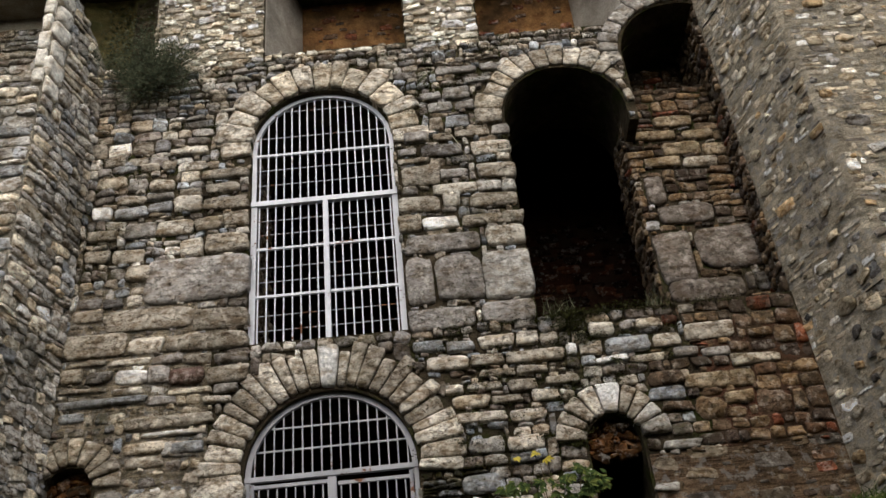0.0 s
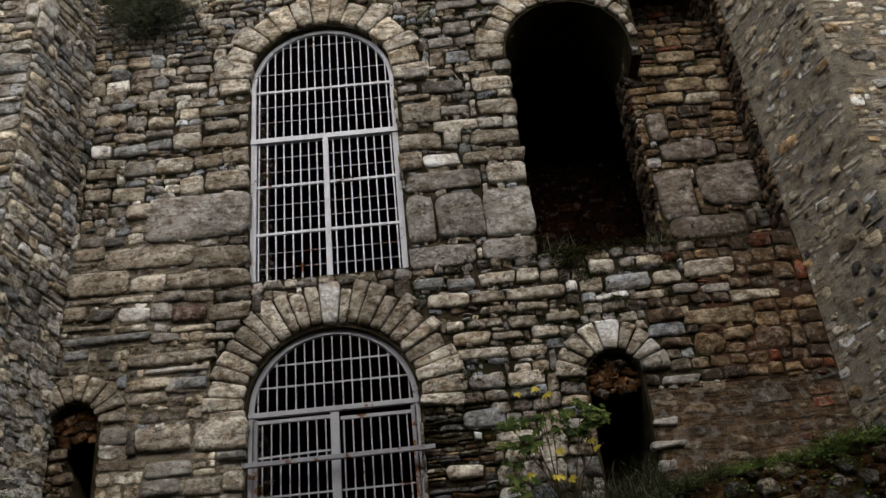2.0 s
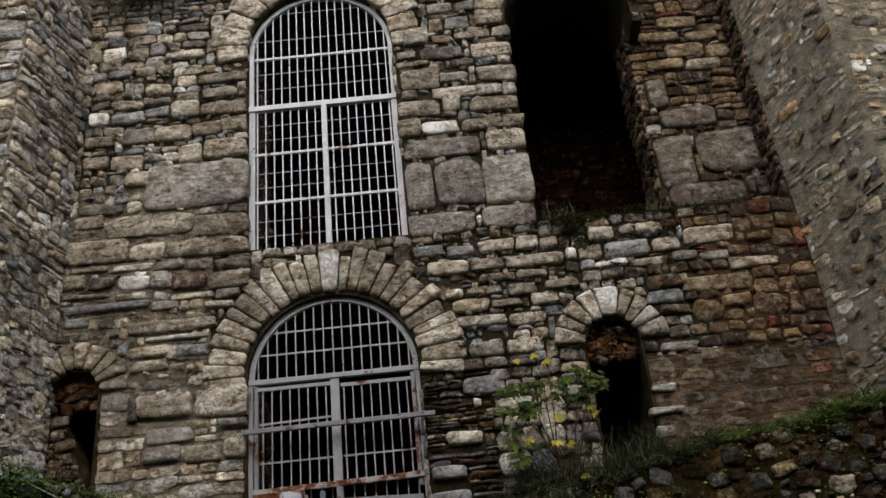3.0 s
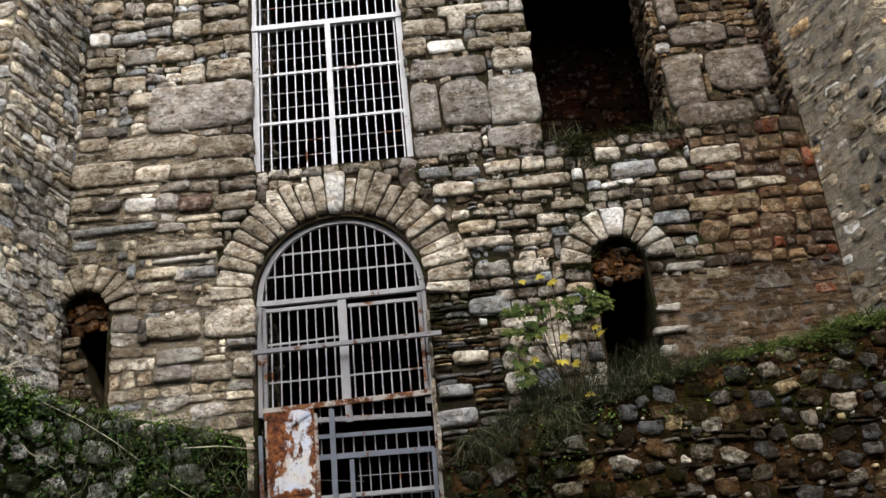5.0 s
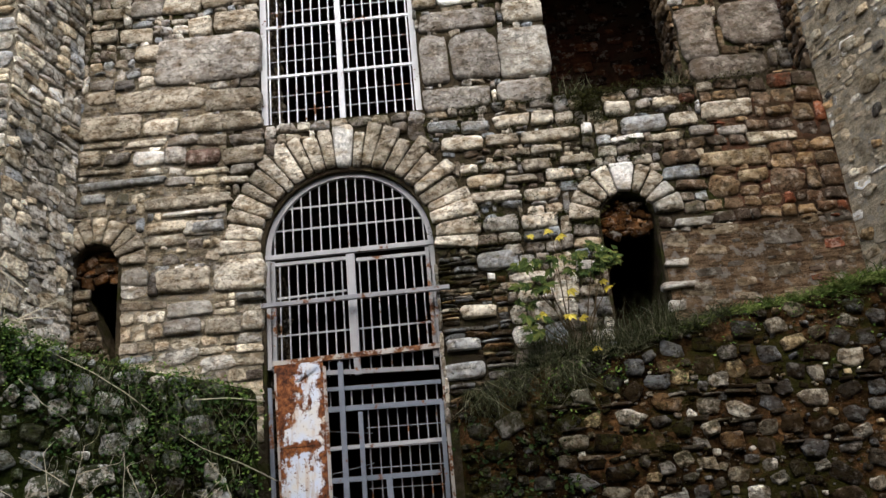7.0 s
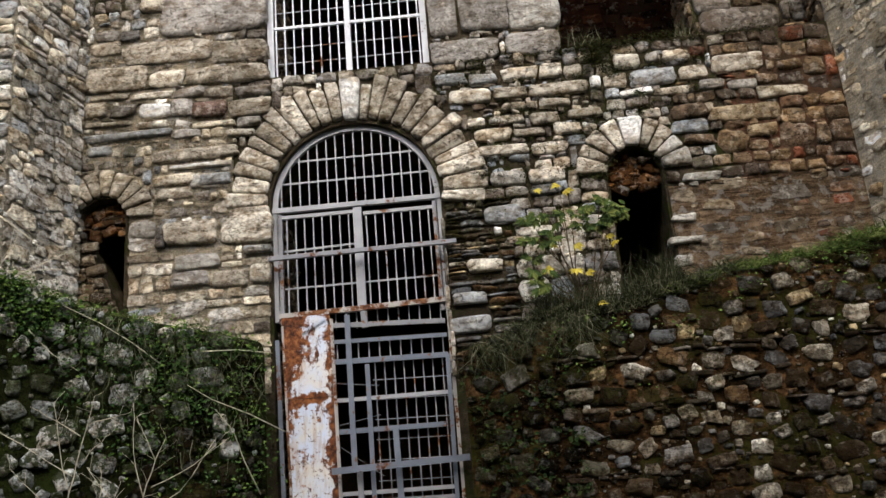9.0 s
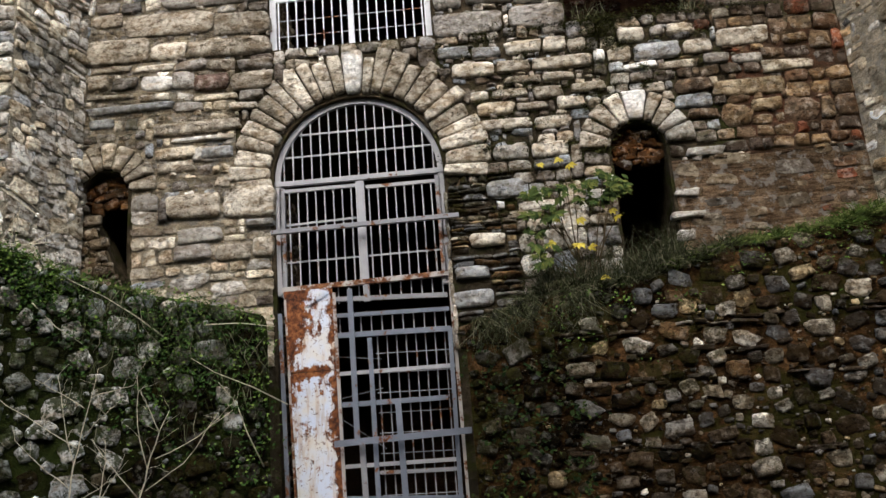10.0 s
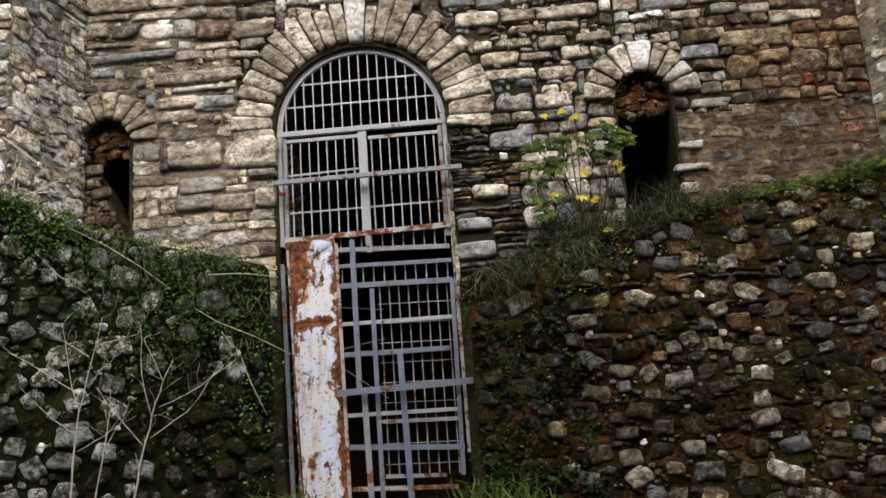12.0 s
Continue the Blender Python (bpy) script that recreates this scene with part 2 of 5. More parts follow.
def metal_material(name, paint, rust_amount, rough=0.5, size=9.0, stretch=None, specks=0.0):
    m = Mat(name, rough, 0.0)
    n1 = m.math("ADD", m.math("MULTIPLY", m.noise(size, 6, 0.7, stretch=stretch), 0.7), m.math("MULTIPLY", m.noise(2.6, 4, 0.6), 0.5))
    mask = m.ramp(n1, [(0.72 - rust_amount, 0.0), (0.76 - rust_amount, 1.0)])
    if specks:
        spots = m.ramp(m.noise(38.0, 5, 0.7, stretch=(1, 1, 0.45)), [(0.64 - specks, 0.0), (0.67 - specks, 1.0)])
        mask = m.math("MAXIMUM", mask, spots)
    rust = m.ramp(m.noise(25.0, 5, 0.7), [(0.36, (0.055, 0.020, 0.010)), (0.52, (0.16, 0.064, 0.025)), (0.66, (0.28, 0.14, 0.062))])
    base = m.mix(1.0, paint, m.ramp(m.noise(4.0, 4, 0.6), [(0.3, 0.8), (0.7, 1.08)]), "MULTIPLY")
    m.colour(m.mix(mask, base, rust))
    m.put(m.math("MULTIPLY_ADD", mask, 0.35, rough), m.b.inputs["Roughness"])
    m.bump(m.noise(45.0, 4, 0.7), 0.25, 0.006)
    return m.m


PAINT = metal_material("silver_paint", (0.38, 0.38, 0.395), 0.018, 0.42)
PAINT_LIGHT = metal_material("pale_silver_paint", (0.66, 0.67, 0.70), 0.012, 0.42)
PAINT_WORN = metal_material("worn_silver_paint", (0.27, 0.27, 0.285), 0.075, 0.5)
STEEL = metal_material("bluish_grey_steel", (0.17, 0.19, 0.23), 0.05, 0.5)
RUSTED = metal_material("rusty_iron", (0.42, 0.39, 0.36), 0.13, 0.6)


def sheet_material(name, left, top):
    """White paint, rust eating in from the upper corner, the edges and the seam, with runs below."""
    m = Mat(name, 0.45)
    xyz = m.node("ShaderNodeSeparateXYZ")
    m.link(m.geo.outputs["Position"], xyz.inputs[0])
    x, z = m.math("SUBTRACT", xyz.outputs[0], left), m.math("SUBTRACT", top, xyz.outputs[2])
    corner = m.math("SUBTRACT", 0.36, m.math("ADD", m.math("MULTIPLY", x, 0.95), m.math("MULTIPLY", z, 0.22)))
    edge = m.math("SUBTRACT", 0.15, m.math("MULTIPLY", x, 2.6))
    far = m.math("SUBTRACT", m.math("MULTIPLY", x, 2.4), 1.0)
    seam = m.math("SUBTRACT", 0.16, m.math("MULTIPLY", m.math("ABSOLUTE", m.math("SUBTRACT", z, 0.82)), 2.4))
    amount = m.math("MAXIMUM", m.math("MAXIMUM", m.math("MAXIMUM", corner, edge), m.math("MAXIMUM", seam, far)), 0.0)
    patch = m.math("MULTIPLY_ADD", m.noise(13.0, 6, 0.68, stretch=(1, 1, 0.6)), 0.62, m.math("MULTIPLY", m.noise(4.0, 4, 0.6), 0.42))
    mask = m.ramp(m.math("ADD", patch, amount), [(0.560, 0.0), (0.605, 1.0)])
    specks = m.ramp(m.noise(30.0, 5, 0.7, stretch=(1, 1, 1.3)), [(0.585, 0.0), (0.625, 0.9)])
    mask = m.math("MAXIMUM", mask, specks)
    runs = m.ramp(m.math("ADD", m.noise(24.0, 4, 0.6, stretch=(1, 1, 0.14)), m.math("MULTIPLY", amount, 0.4)), [(0.50, 0.0), (0.66, 0.75)])
    rust = m.ramp(m.noise(16.0, 5, 0.7), [(0.38, (0.040, 0.013, 0.006)), (0.52, (0.15, 0.048, 0.014)), (0.66, (0.32, 0.125, 0.038))])
    paint = m.ramp(m.noise(3.0, 4, 0.6), [(0.38, (0.72, 0.70, 0.66)), (0.56, (0.66, 0.73, 0.86))])
    col = m.mix(m.math("MULTIPLY", runs, 0.8), paint, m.mix(1.0, paint, (0.72, 0.50, 0.32), "MULTIPLY"))
    m.colour(m.mix(mask, col, rust))
    m.put(m.math("MULTIPLY_ADD", mask, 0.4, 0.45), m.b.inputs["Roughness"])
    m.bump(m.math("ADD", m.noise(5.0, 3, 0.5), m.math("MULTIPLY", mask, 0.12)), 0.3, 0.02)
    return m.m


SHEET_OLD = sheet_material("rust_stained_sheet", -1.93, 4.04)
DARKBAR = metal_material("dull_dark_bar", (0.22, 0.22, 0.23), 0.03, 0.6)


def leaf_material(name, stops):
    m = Mat(name, 0.85)
    col = m.ramp(m.geo.outputs["Random Per Island"], stops)
    m.colour(m.mix(1.0, col, m.ramp(m.noise(30.0, 3), [(0.3, 0.7), (0.7, 1.2)]), "MULTIPLY"))
    return m.m


LEAF_GREEN = leaf_material("green_leaves", [(0.0, (0.028, 0.055, 0.011)), (0.6, (0.085, 0.150, 0.028)), (1.0, (0.22, 0.30, 0.07))])
LEAF_DEEP = leaf_material("deep_green_leaves", [(0.0, (0.018, 0.040, 0.010)), (0.6, (0.045, 0.090, 0.022)), (1.0, (0.10, 0.16, 0.050))])
# darker copy of the ivy greens, shade included, for beside the gate
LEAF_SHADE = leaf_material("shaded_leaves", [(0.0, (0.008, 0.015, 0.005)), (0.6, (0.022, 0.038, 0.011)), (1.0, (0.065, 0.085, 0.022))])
LEAF_MOSS = leaf_material("dark_moss", [(0.0, (0.012, 0.012, 0.004)), (0.6, (0.035, 0.034, 0.010)), (1.0, (0.075, 0.080, 0.022))])
LEAF_YELLOW = leaf_material("yellow_leaves", [(0.0, (0.36, 0.29, 0.03)), (1.0, (0.52, 0.43, 0.08))])
LEAF_FIG = leaf_material("fig_leaves", [(0.0, (0.030, 0.050, 0.016)), (0.6, (0.070, 0.100, 0.028)), (1.0, (0.16, 0.175, 0.045))])
LEAF_DARK = leaf_material("dark_shrub_leaves", [(0.0, (0.032, 0.040, 0.020)), (0.6, (0.070, 0.080, 0.046)), (1.0, (0.15, 0.16, 0.10))])
GRASS = leaf_material("grass_blades", [(0.0, (0.045, 0.072, 0.015)), (0.6, (0.11, 0.155, 0.034)), (1.0, (0.23, 0.26, 0.085))])
STRAW = leaf_material("dry_grass", [(0.0, (0.017, 0.021, 0.008)), (0.45, (0.050, 0.058, 0.024)), (0.8, (0.115, 0.118, 0.062)), (1.0, (0.26, 0.24, 0.165))])
TWIG = leaf_material("bare_twigs", [(0.0, (0.46, 0.40, 0.27)), (1.0, (0.66, 0.60, 0.45))])
STEM = leaf_material("brown_stems", [(0.0, (0.07, 0.05, 0.03)), (1.0, (0.12, 0.09, 0.05))])

# ---- building blocks ----
Z = Vector((0, 0, 1))
TONES = {"g": (0.337, 0.316, 0.290), "t": (0.405, 0.365, 0.298), "p": (0.65, 0.605, 0.515), "w": (0.82, 0.81, 0.78), "b": (0.342, 0.354, 0.363),
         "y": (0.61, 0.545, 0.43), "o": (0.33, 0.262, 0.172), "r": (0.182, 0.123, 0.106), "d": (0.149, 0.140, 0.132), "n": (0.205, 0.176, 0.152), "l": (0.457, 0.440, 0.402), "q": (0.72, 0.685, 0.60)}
TONE_MATS = {k: stone_material("stone_tone_" + k, "", False, 0.3, 0.1 if k in "wq" else 0.4, c, 0.15 if k in "wq" else 0.6 if k in "gnlb" else 1.0) for k, c in TONES.items()}


def add_part(name, mesh, parent, m=None, label=""):
    ob = new(name, mesh)
    ob.parent = parent
    if m is not None:
        ob.matrix_local = m
    if label:
        tagged(ob, label)
    return ob


def part(name, bm, material, parent=None, label="", smooth=False):
    """Links a bmesh as one mesh object."""
    me = bpy.data.meshes.new(name)
    bm.to_mesh(me)
    bm.free()
    me.materials.append(material)
    if smooth:
        me.polygons.foreach_set("use_smooth", [True] * len(me.polygons))
    return add_part(name, me, parent, None, label)


def box(bm, x0, x1, y0, y1, z0, z1, m=None):
    c = Matrix.Translation(((x0 + x1) / 2, (y0 + y1) / 2, (z0 + z1) / 2)) @ Matrix.Diagonal((x1 - x0, y1 - y0, z1 - z0, 1))
    return bmesh.ops.create_cube(bm, size=1.0, matrix=(m @ c) if m else c)["verts"]


def basis(org, inn):
    """Wall frame: local x runs along the wall, y into it, z up."""
    inn = Vector(inn).normalized()
    u = Vector((inn.y, -inn.x, 0))
    m = Matrix((u, inn, Z)).transposed().to_4x4()
    m.translation = org
    return m


def grid_faces(nx, nz):
    f = [(j * (nx + 1) + i, j * (nx + 1) + i + 1, (j + 1) * (nx + 1) + i + 1, (j + 1) * (nx + 1) + i) for j in range(nz) for i in range(nx)]
    ring = [i for i in range(nx + 1)] + [j * (nx + 1) + nx for j in range(1, nz + 1)] + [nz * (nx + 1) + i for i in range(nx - 1, -1, -1)] + [j * (nx + 1) for j in range(nz - 1, 0, -1)]
    n0 = (nx + 1) * (nz + 1)
    for k in range(len(ring)):
        k2 = (k + 1) % len(ring)
        f.append((ring[k2], ring[k], n0 + k, n0 + k2))
    return f, ring


def pillow(rng, nx, nz, roundness, rough, quad=None, depth=1.0, back=0.06):
    """A broken stone with cut corners and a worn front: vertices and faces. Without quad a unit stone, else between four corners (low left, low right, up right, up left)."""
    faces, ring = grid_faces(nx, nz)
    v = []
    lump = rng.uniform(0, 900)
    sides = [(k * 90 + rng.uniform(-22, 22) * rough, 1.0 - 0.10 * rough * rng.random()) for k in range(4)]
    sides += [(k * 90 + 45 + rng.uniform(-24, 24), 1.41 - (0.04 + 0.40 * roundness) * rng.uniform(0.1, 1.3)) for k in range(4)]
    sides = [(math.cos(radians(a)) / d, math.sin(radians(a)) / d) for a, d in sides]
    tx, tz = rng.uniform(-0.9, 0.9) * rough, rng.uniform(-0.9, 0.9) * rough
    for j in range(nz + 1):
        for i in range(nx + 1):
            s, t = i / nx * 2 - 1, j / nz * 2 - 1
            # a finer row near the rim
            s, t = math.copysign(abs(s) ** 0.7, s), math.copysign(abs(t) ** 0.7, t)
            rim = max(abs(s), abs(t))
            a, b = s, t
            if rim > 0:
                reach = sum(max(0.0, (s * p + t * q) / rim) ** 20 for p, q in sides) ** (-1 / 20)
                reach *= 1 + 0.42 * rough * noise.noise((s / rim * 1.4 + lump, t / rim * 1.4, 3.1)) + 0.16 * rough * noise.noise((s / rim * 4 + lump, t / rim * 4, 9.0))
                a, b = s * reach, t * reach
            y = -(1 - (0.16 + 0.40 * roundness) * rim ** 5) + tx * a + tz * b + 1.1 * rough * noise.noise((s * 1.2 + lump, t * 1.2, 1.0)) + 0.45 * rough * noise.noise((s * 3 + lump, t * 3, 5.0))
            v.append((a, min(y, -0.1), b))
    v += [(v[r][0] * 1.02, 0.0, v[r][2] * 1.02) for r in ring]
    if quad is None:
        return [(a / 2, y, b / 2) for a, y, b in v], faces
    out = []
    n0 = (nx + 1) * (nz + 1)
    for i, (a, y, b) in enumerate(v):
        s, t = (a + 1) / 2, (b + 1) / 2
        p = [(1 - s) * (1 - t) * q0 + s * (1 - t) * q1 + s * t * q2 + (1 - s) * t * q3 for q0, q1, q2, q3 in zip(*quad)]
        out.append((p[0], y * depth if i < n0 else back, p[1]))
    return out, faces


def mesh_from(name, v, f, material, smooth=True, sides=None):
    me = bpy.data.meshes.new(name)
    me.from_pydata(v, [], f)
    me.materials.append(material)
    if smooth:
        # worn fronts are smooth, the sides break sharply from them
        me.polygons.foreach_set("use_smooth", [sides is None or (i % sides[1]) < sides[0] for i in range(len(f))])
    return me


UNITS = {}


def unit_stones(roundness, rough):
    k = (roundness, rough)
    if k not in UNITS:
        r = random.Random(int(roundness * 100 + rough * 1000))
        UNITS[k] = [pillow(r, 6, 5, roundness * r.uniform(0.6, 1.5), rough * r.uniform(0.7, 1.3)) for _ in range(36)]
    return UNITS[k]


UNIT_MESHES = {}


def unit_mesh(k, i, key):
    if (k, i, key) not in UNIT_MESHES:
        v, f = unit_stones(*k)[i]
        UNIT_MESHES[(k, i, key)] = mesh_from("stone", v, f, STONE[key][0], True, (30, 52))
    return UNIT_MESHES[(k, i, key)]


def rect_block(ua, ub, za, zb, pad=0.0):
    return lambda z0, z1: [(ua - pad, ub + pad)] if z1 > za - pad + 0.03 and z0 < zb + pad - 0.03 else []


def arch_block(cu, cz, r, bottom, pad=0.0):
    def f(z0, z1):
        if z1 <= bottom + 0.02 or z0 >= cz + r + pad:
            return []
        zz = max(z0, cz)
        w = math.sqrt(max(0.0, (r + pad) ** 2 - (zz - cz) ** 2)) if zz > cz else r + pad
        return [(cu - w, cu + w)]
    return f


def arc_block(cu, cz, r, drop):
    """Keeps the ring of an arch free, down to drop below its springing."""
    def f(z0, z1):
        if z1 <= cz - drop or z0 >= cz + r:
            return []
        zz = max(z0, cz)
        w = math.sqrt(max(0.0, r ** 2 - (zz - cz) ** 2))
        return [(cu - w, cu + w)]
    return f


def free_spans(u0, u1, cuts):
    spans = [(u0, u1)]
    for a, b in cuts:
        nxt = []
        for s, t in spans:
            if b <= s or a >= t:
                nxt.append((s, t))
                continue
            if a > s:
                nxt.append((s, a))
            if b < t:
                nxt.append((b, t))
        spans = nxt
    return spans


def masonry(owner, frame_m, u0, u1, z0, z1, blocks=(), notable=(), key="tan", key_at=None, seed=1, course=(0.11, 0.21), width=(0.18, 0.48), gap=0.014,
            shape=(0.72, 0.40), depth=(0.020, 0.058), drop=0.0, tilt=3.0, upper=None, near=(0.0, 5.0), limit=300, courses_at=None, plain_name="stone"):
    """Rubble courses on one face of a wall: notable stones first, the rest filled in round them. The stones nearest to a spot are parts, the rest one part."""
    rng = random.Random(seed)
    blocks = list(blocks)
    for n, (u, z, w, h, tone) in enumerate(notable):
        q = [(u - w / 2, z - h / 2), (u + w / 2, z - h / 2), (u + w / 2, z + h / 2), (u - w / 2, z + h / 2)]
        q = [(a + rng.uniform(-0.012, 0.012), b + rng.uniform(-0.012, 0.012)) for a, b in q]
        big = w > 0.5
        v, f = pillow(rng, 9 if big else 6, 7 if big else 5, 0.45 if big else 0.42, 0.14 if big else 0.24, q, rng.uniform(0.04, 0.07), 0.05)
        add_part(plain_name, mesh_from("stone", v, f, TONE_MATS[tone], True, (63, 95) if big else (30, 52)), owner, frame_m)
        blocks.append(rect_block(u - w / 2, u + w / 2, z - h / 2, z + h / 2, 0.006))
    found = []

    def lay(u, w, zz, one, size):
        top = upper(u + w / 2) if upper else 1e9
        if zz + one * 0.7 > top or rng.random() < drop:
            return
        found.append((u + w / 2 + rng.uniform(-0.008, 0.008), zz + one / 2 + rng.uniform(-0.008, 0.008), max(0.04, w - gap * rng.uniform(0.3, 1.6)),
                      max(0.03, (one - gap * rng.uniform(0.3, 1.5)) * rng.uniform(0.9, 1.06)), rng.uniform(*depth), rng.randrange(36), radians(rng.gauss(0, tilt))))

    z = z0
    while z1 - z > 0.01:
        size = courses_at(z) if courses_at else (course, width)
        mid = sum(size[0]) / 2
        h = rng.uniform(mid * 0.9, mid * 2.4)
        if z1 - z - h < mid:
            h = z1 - z
        # the band is cut into blocks, each block into its own layers
        cuts = [c for b in blocks for c in b(z, z + h)]
        whole = free_spans(u0, u1, cuts)
        for s, t in whole:
            u = s
            while t - u > 0.04:
                w = rng.uniform(size[1][0] * 1.2, size[1][1] * 1.7)
                if t - u - w < size[1][0]:
                    w = t - u
                zz = z
                while z + h - zz > 0.01:
                    one = rng.uniform(*size[0])
                    if z + h - zz - one < size[0][0] * 0.8:
                        one = z + h - zz
                    x = u
                    while u + w - x > 0.03:
                        ww = rng.uniform(*size[1])
                        if u + w - x - ww < size[1][0] * 0.7:
                            ww = u + w - x
                        if ww > size[1][1] * 1.3:
                            ww /= 2
                        lay(x, ww, zz, one, size)
                        x += ww
                    zz += one
                u += w
        # what an opening or a big stone leaves of the band above or below it
        step = h / max(1, round(h / 0.115))
        zz = z
        while z + h - zz > 0.045:
            hh = min(step, z + h - zz)
            for s, t in free_spans(u0, u1, [c for b in blocks for c in b(zz, zz + hh)] + whole):
                u = s
                while t - u > 0.05:
                    w = rng.uniform(0.08, 0.26)
                    if t - u - w < 0.07:
                        w = t - u
                    lay(u, w, zz, hh, size)
                    u += w
            zz += hh
        z += h
    if len(notable) > 10:
        wedge(found, blocks, u0, u1, z0, z1, rng)
    place(owner, frame_m, found, shape, key, key_at, rng, near, max(0, limit - len(notable)), plain_name)


def wedge(found, blocks, u0, u1, z0, z1, rng):
    """Small pinning stones in the gaps that the courses leave."""
    cells = {}

    def note(o):
        for a in range(int((o[0] - o[2] / 2) // 0.25), int((o[0] + o[2] / 2) // 0.25) + 1):
            for c in range(int((o[1] - o[3] / 2) // 0.25), int((o[1] + o[3] / 2) // 0.25) + 1):
                cells.setdefault((a, c), []).append(o)

    for o in found:
        note(o)
    for n in range(int((u1 - u0) * (z1 - z0) * 420)):
        k = 1.0 if n % 3 == 0 else 0.6
        w, h = rng.uniform(0.06, 0.26) * k, rng.uniform(0.05, 0.13) * k
        u, z = rng.uniform(u0 + w / 2, u1 - w / 2), rng.uniform(z0, z1 - h / 2)
        near_by = [o for a in (-0.5, 0, 0.5) for c in (-0.5, 0, 0.5) for o in cells.get((int((u + a * w) // 0.25), int((z + c * h) // 0.25)), ())]
        if any(abs(o[0] - u) < (o[2] + w) * 0.47 and abs(o[1] - z) < (o[3] + h) * 0.46 for o in near_by):
            continue
        if any(c[0] < u + w / 2 and c[1] > u - w / 2 for b in blocks for c in b(z - h / 2, z + h / 2)):
            continue
        found.append((u, z, w, h, rng.uniform(0.014, 0.045), rng.randrange(36), radians(rng.gauss(0, 6))))
        note(found[-1])


def place(owner, frame_m, found, shape, key, key_at, rng, near, keep, plain_name="stone"):
    """The stones nearest to a spot become parts, the rest one joined part."""
    found.sort(key=lambda o: (o[0] - near[0]) ** 2 + (o[1] - near[1]) ** 2)
    groups = {}
    for n, (u, zc, w, h, d, var, ang) in enumerate(found):
        kk = key_at(u, zc, rng) if key_at else key
        m = Matrix.Translation((u, 0, zc)) @ Matrix.Rotation(ang, 4, "Y") @ Matrix.Diagonal((w, d, h, 1))
        if n < keep:
            add_part(plain_name, unit_mesh(shape, var, kk), owner, frame_m @ m)
        else:
            groups.setdefault(kk, []).append((frame_m @ m, var))
    for kk, items in groups.items():
        V, Fs, n = [], [], 0
        for m, var in items:
            v, f = unit_stones(*shape)[var]
            a = np.array(v) @ np.array(m.to_3x3()).T + np.array(m.translation)
            V += a.tolist()
            Fs += [tuple(i + n for i in q) for q in f]
            n += len(v)
        tagged(add_part("rubble", mesh_from("rubble", V, Fs, STONE[kk][1], True, (30, 52)), owner), kind="stuff")


def scatter(owner, frame_m, u0, u1, z0, z1, sizes, aspect, key, seed, upper=None, blocks=(), depth=(0.02, 0.06), shape=(0.5, 0.45), near=(0, 5), limit=300, tries=6000, tilt=9.0, loose=1.0, key_at=None):
    """Random rubble: large stones first, smaller ones between them."""
    rng = random.Random(seed)
    cell = sizes[1] * 1.3
    grid, found = {}, []
    for n in range(tries):
        k = n / tries
        h = sizes[1] * (1 - k) ** 1.6 + sizes[0]
        h *= rng.uniform(0.75, 1.0)
        w = h * rng.uniform(*aspect)
        u, z = rng.uniform(u0, u1), rng.uniform(z0, z1)
        if u - w / 2 < u0 - 0.02 or u + w / 2 > u1 + 0.02 or (upper and z + h * 0.4 > upper(u)):
            continue
        if any(c[0] < u + w / 2 and c[1] > u - w / 2 for b in blocks for c in b(z - h / 2, z + h / 2)):
            continue
        i, j = int(u // cell), int(z // cell)
        clash = False
        for a in range(i - 2, i + 3):
            for c in range(j - 2, j + 3):
                for (x, y, ww, hh) in grid.get((a, c), ()):
                    if ((x - u) / (ww + w)) ** 2 + ((y - z) / (hh + h)) ** 2 < 0.22 * loose:
                        clash = True
        if clash:
            continue
        grid.setdefault((i, j), []).append((u, z, w, h))
        found.append((u, z, w, h, rng.uniform(*depth) * min(1.0, 0.4 + h / sizes[1]), rng.randrange(36), radians(rng.gauss(0, tilt))))
    place(owner, frame_m, found, shape, key, key_at, rng, near, limit)


def arch_ring(owner, frame_m, cu, cz, r0, r1, n, tones, seed, a0=-6.0, a1=186.0, white_key=False, depth=(0.04, 0.075), key_rise=0.0):
    """Wedge-shaped arch stones."""
    rng = random.Random(seed)
    cutsv = [a0 + (a1 - a0) * (i + (rng.uniform(-0.16, 0.16) if 0 < i < n else 0)) / n for i in range(n + 1)]
    if white_key:
        cutsv[n // 2] -= 0.16 * (a1 - a0) / n
        cutsv[n // 2 + 1] += 0.16 * (a1 - a0) / n
    for i in range(n):
        p, q = radians(cutsv[i] + 0.012 / r0 * 20), radians(cutsv[i + 1] - 0.012 / r0 * 20)
        o = r1 * rng.uniform(0.93, 1.04) + (key_rise if white_key and i == n // 2 else 0)
        ii = r0 + rng.uniform(0.0, 0.03)
        quad = [(cu + ii * math.cos(q), cz + ii * math.sin(q)), (cu + ii * math.cos(p), cz + ii * math.sin(p)),
                (cu + o * math.cos(p), cz + o * math.sin(p)), (cu + o * math.cos(q), cz + o * math.sin(q))]
        v, f = pillow(rng, 5, 6, 0.28, 0.11, quad, rng.uniform(*depth), 0.08)
        tone = "w" if white_key and i == n // 2 else tones[rng.randrange(len(tones))]
        add_part("arch_stone", mesh_from("arch_stone", v, f, TONE_MATS[tone], True, (30, 52)), owner, frame_m)


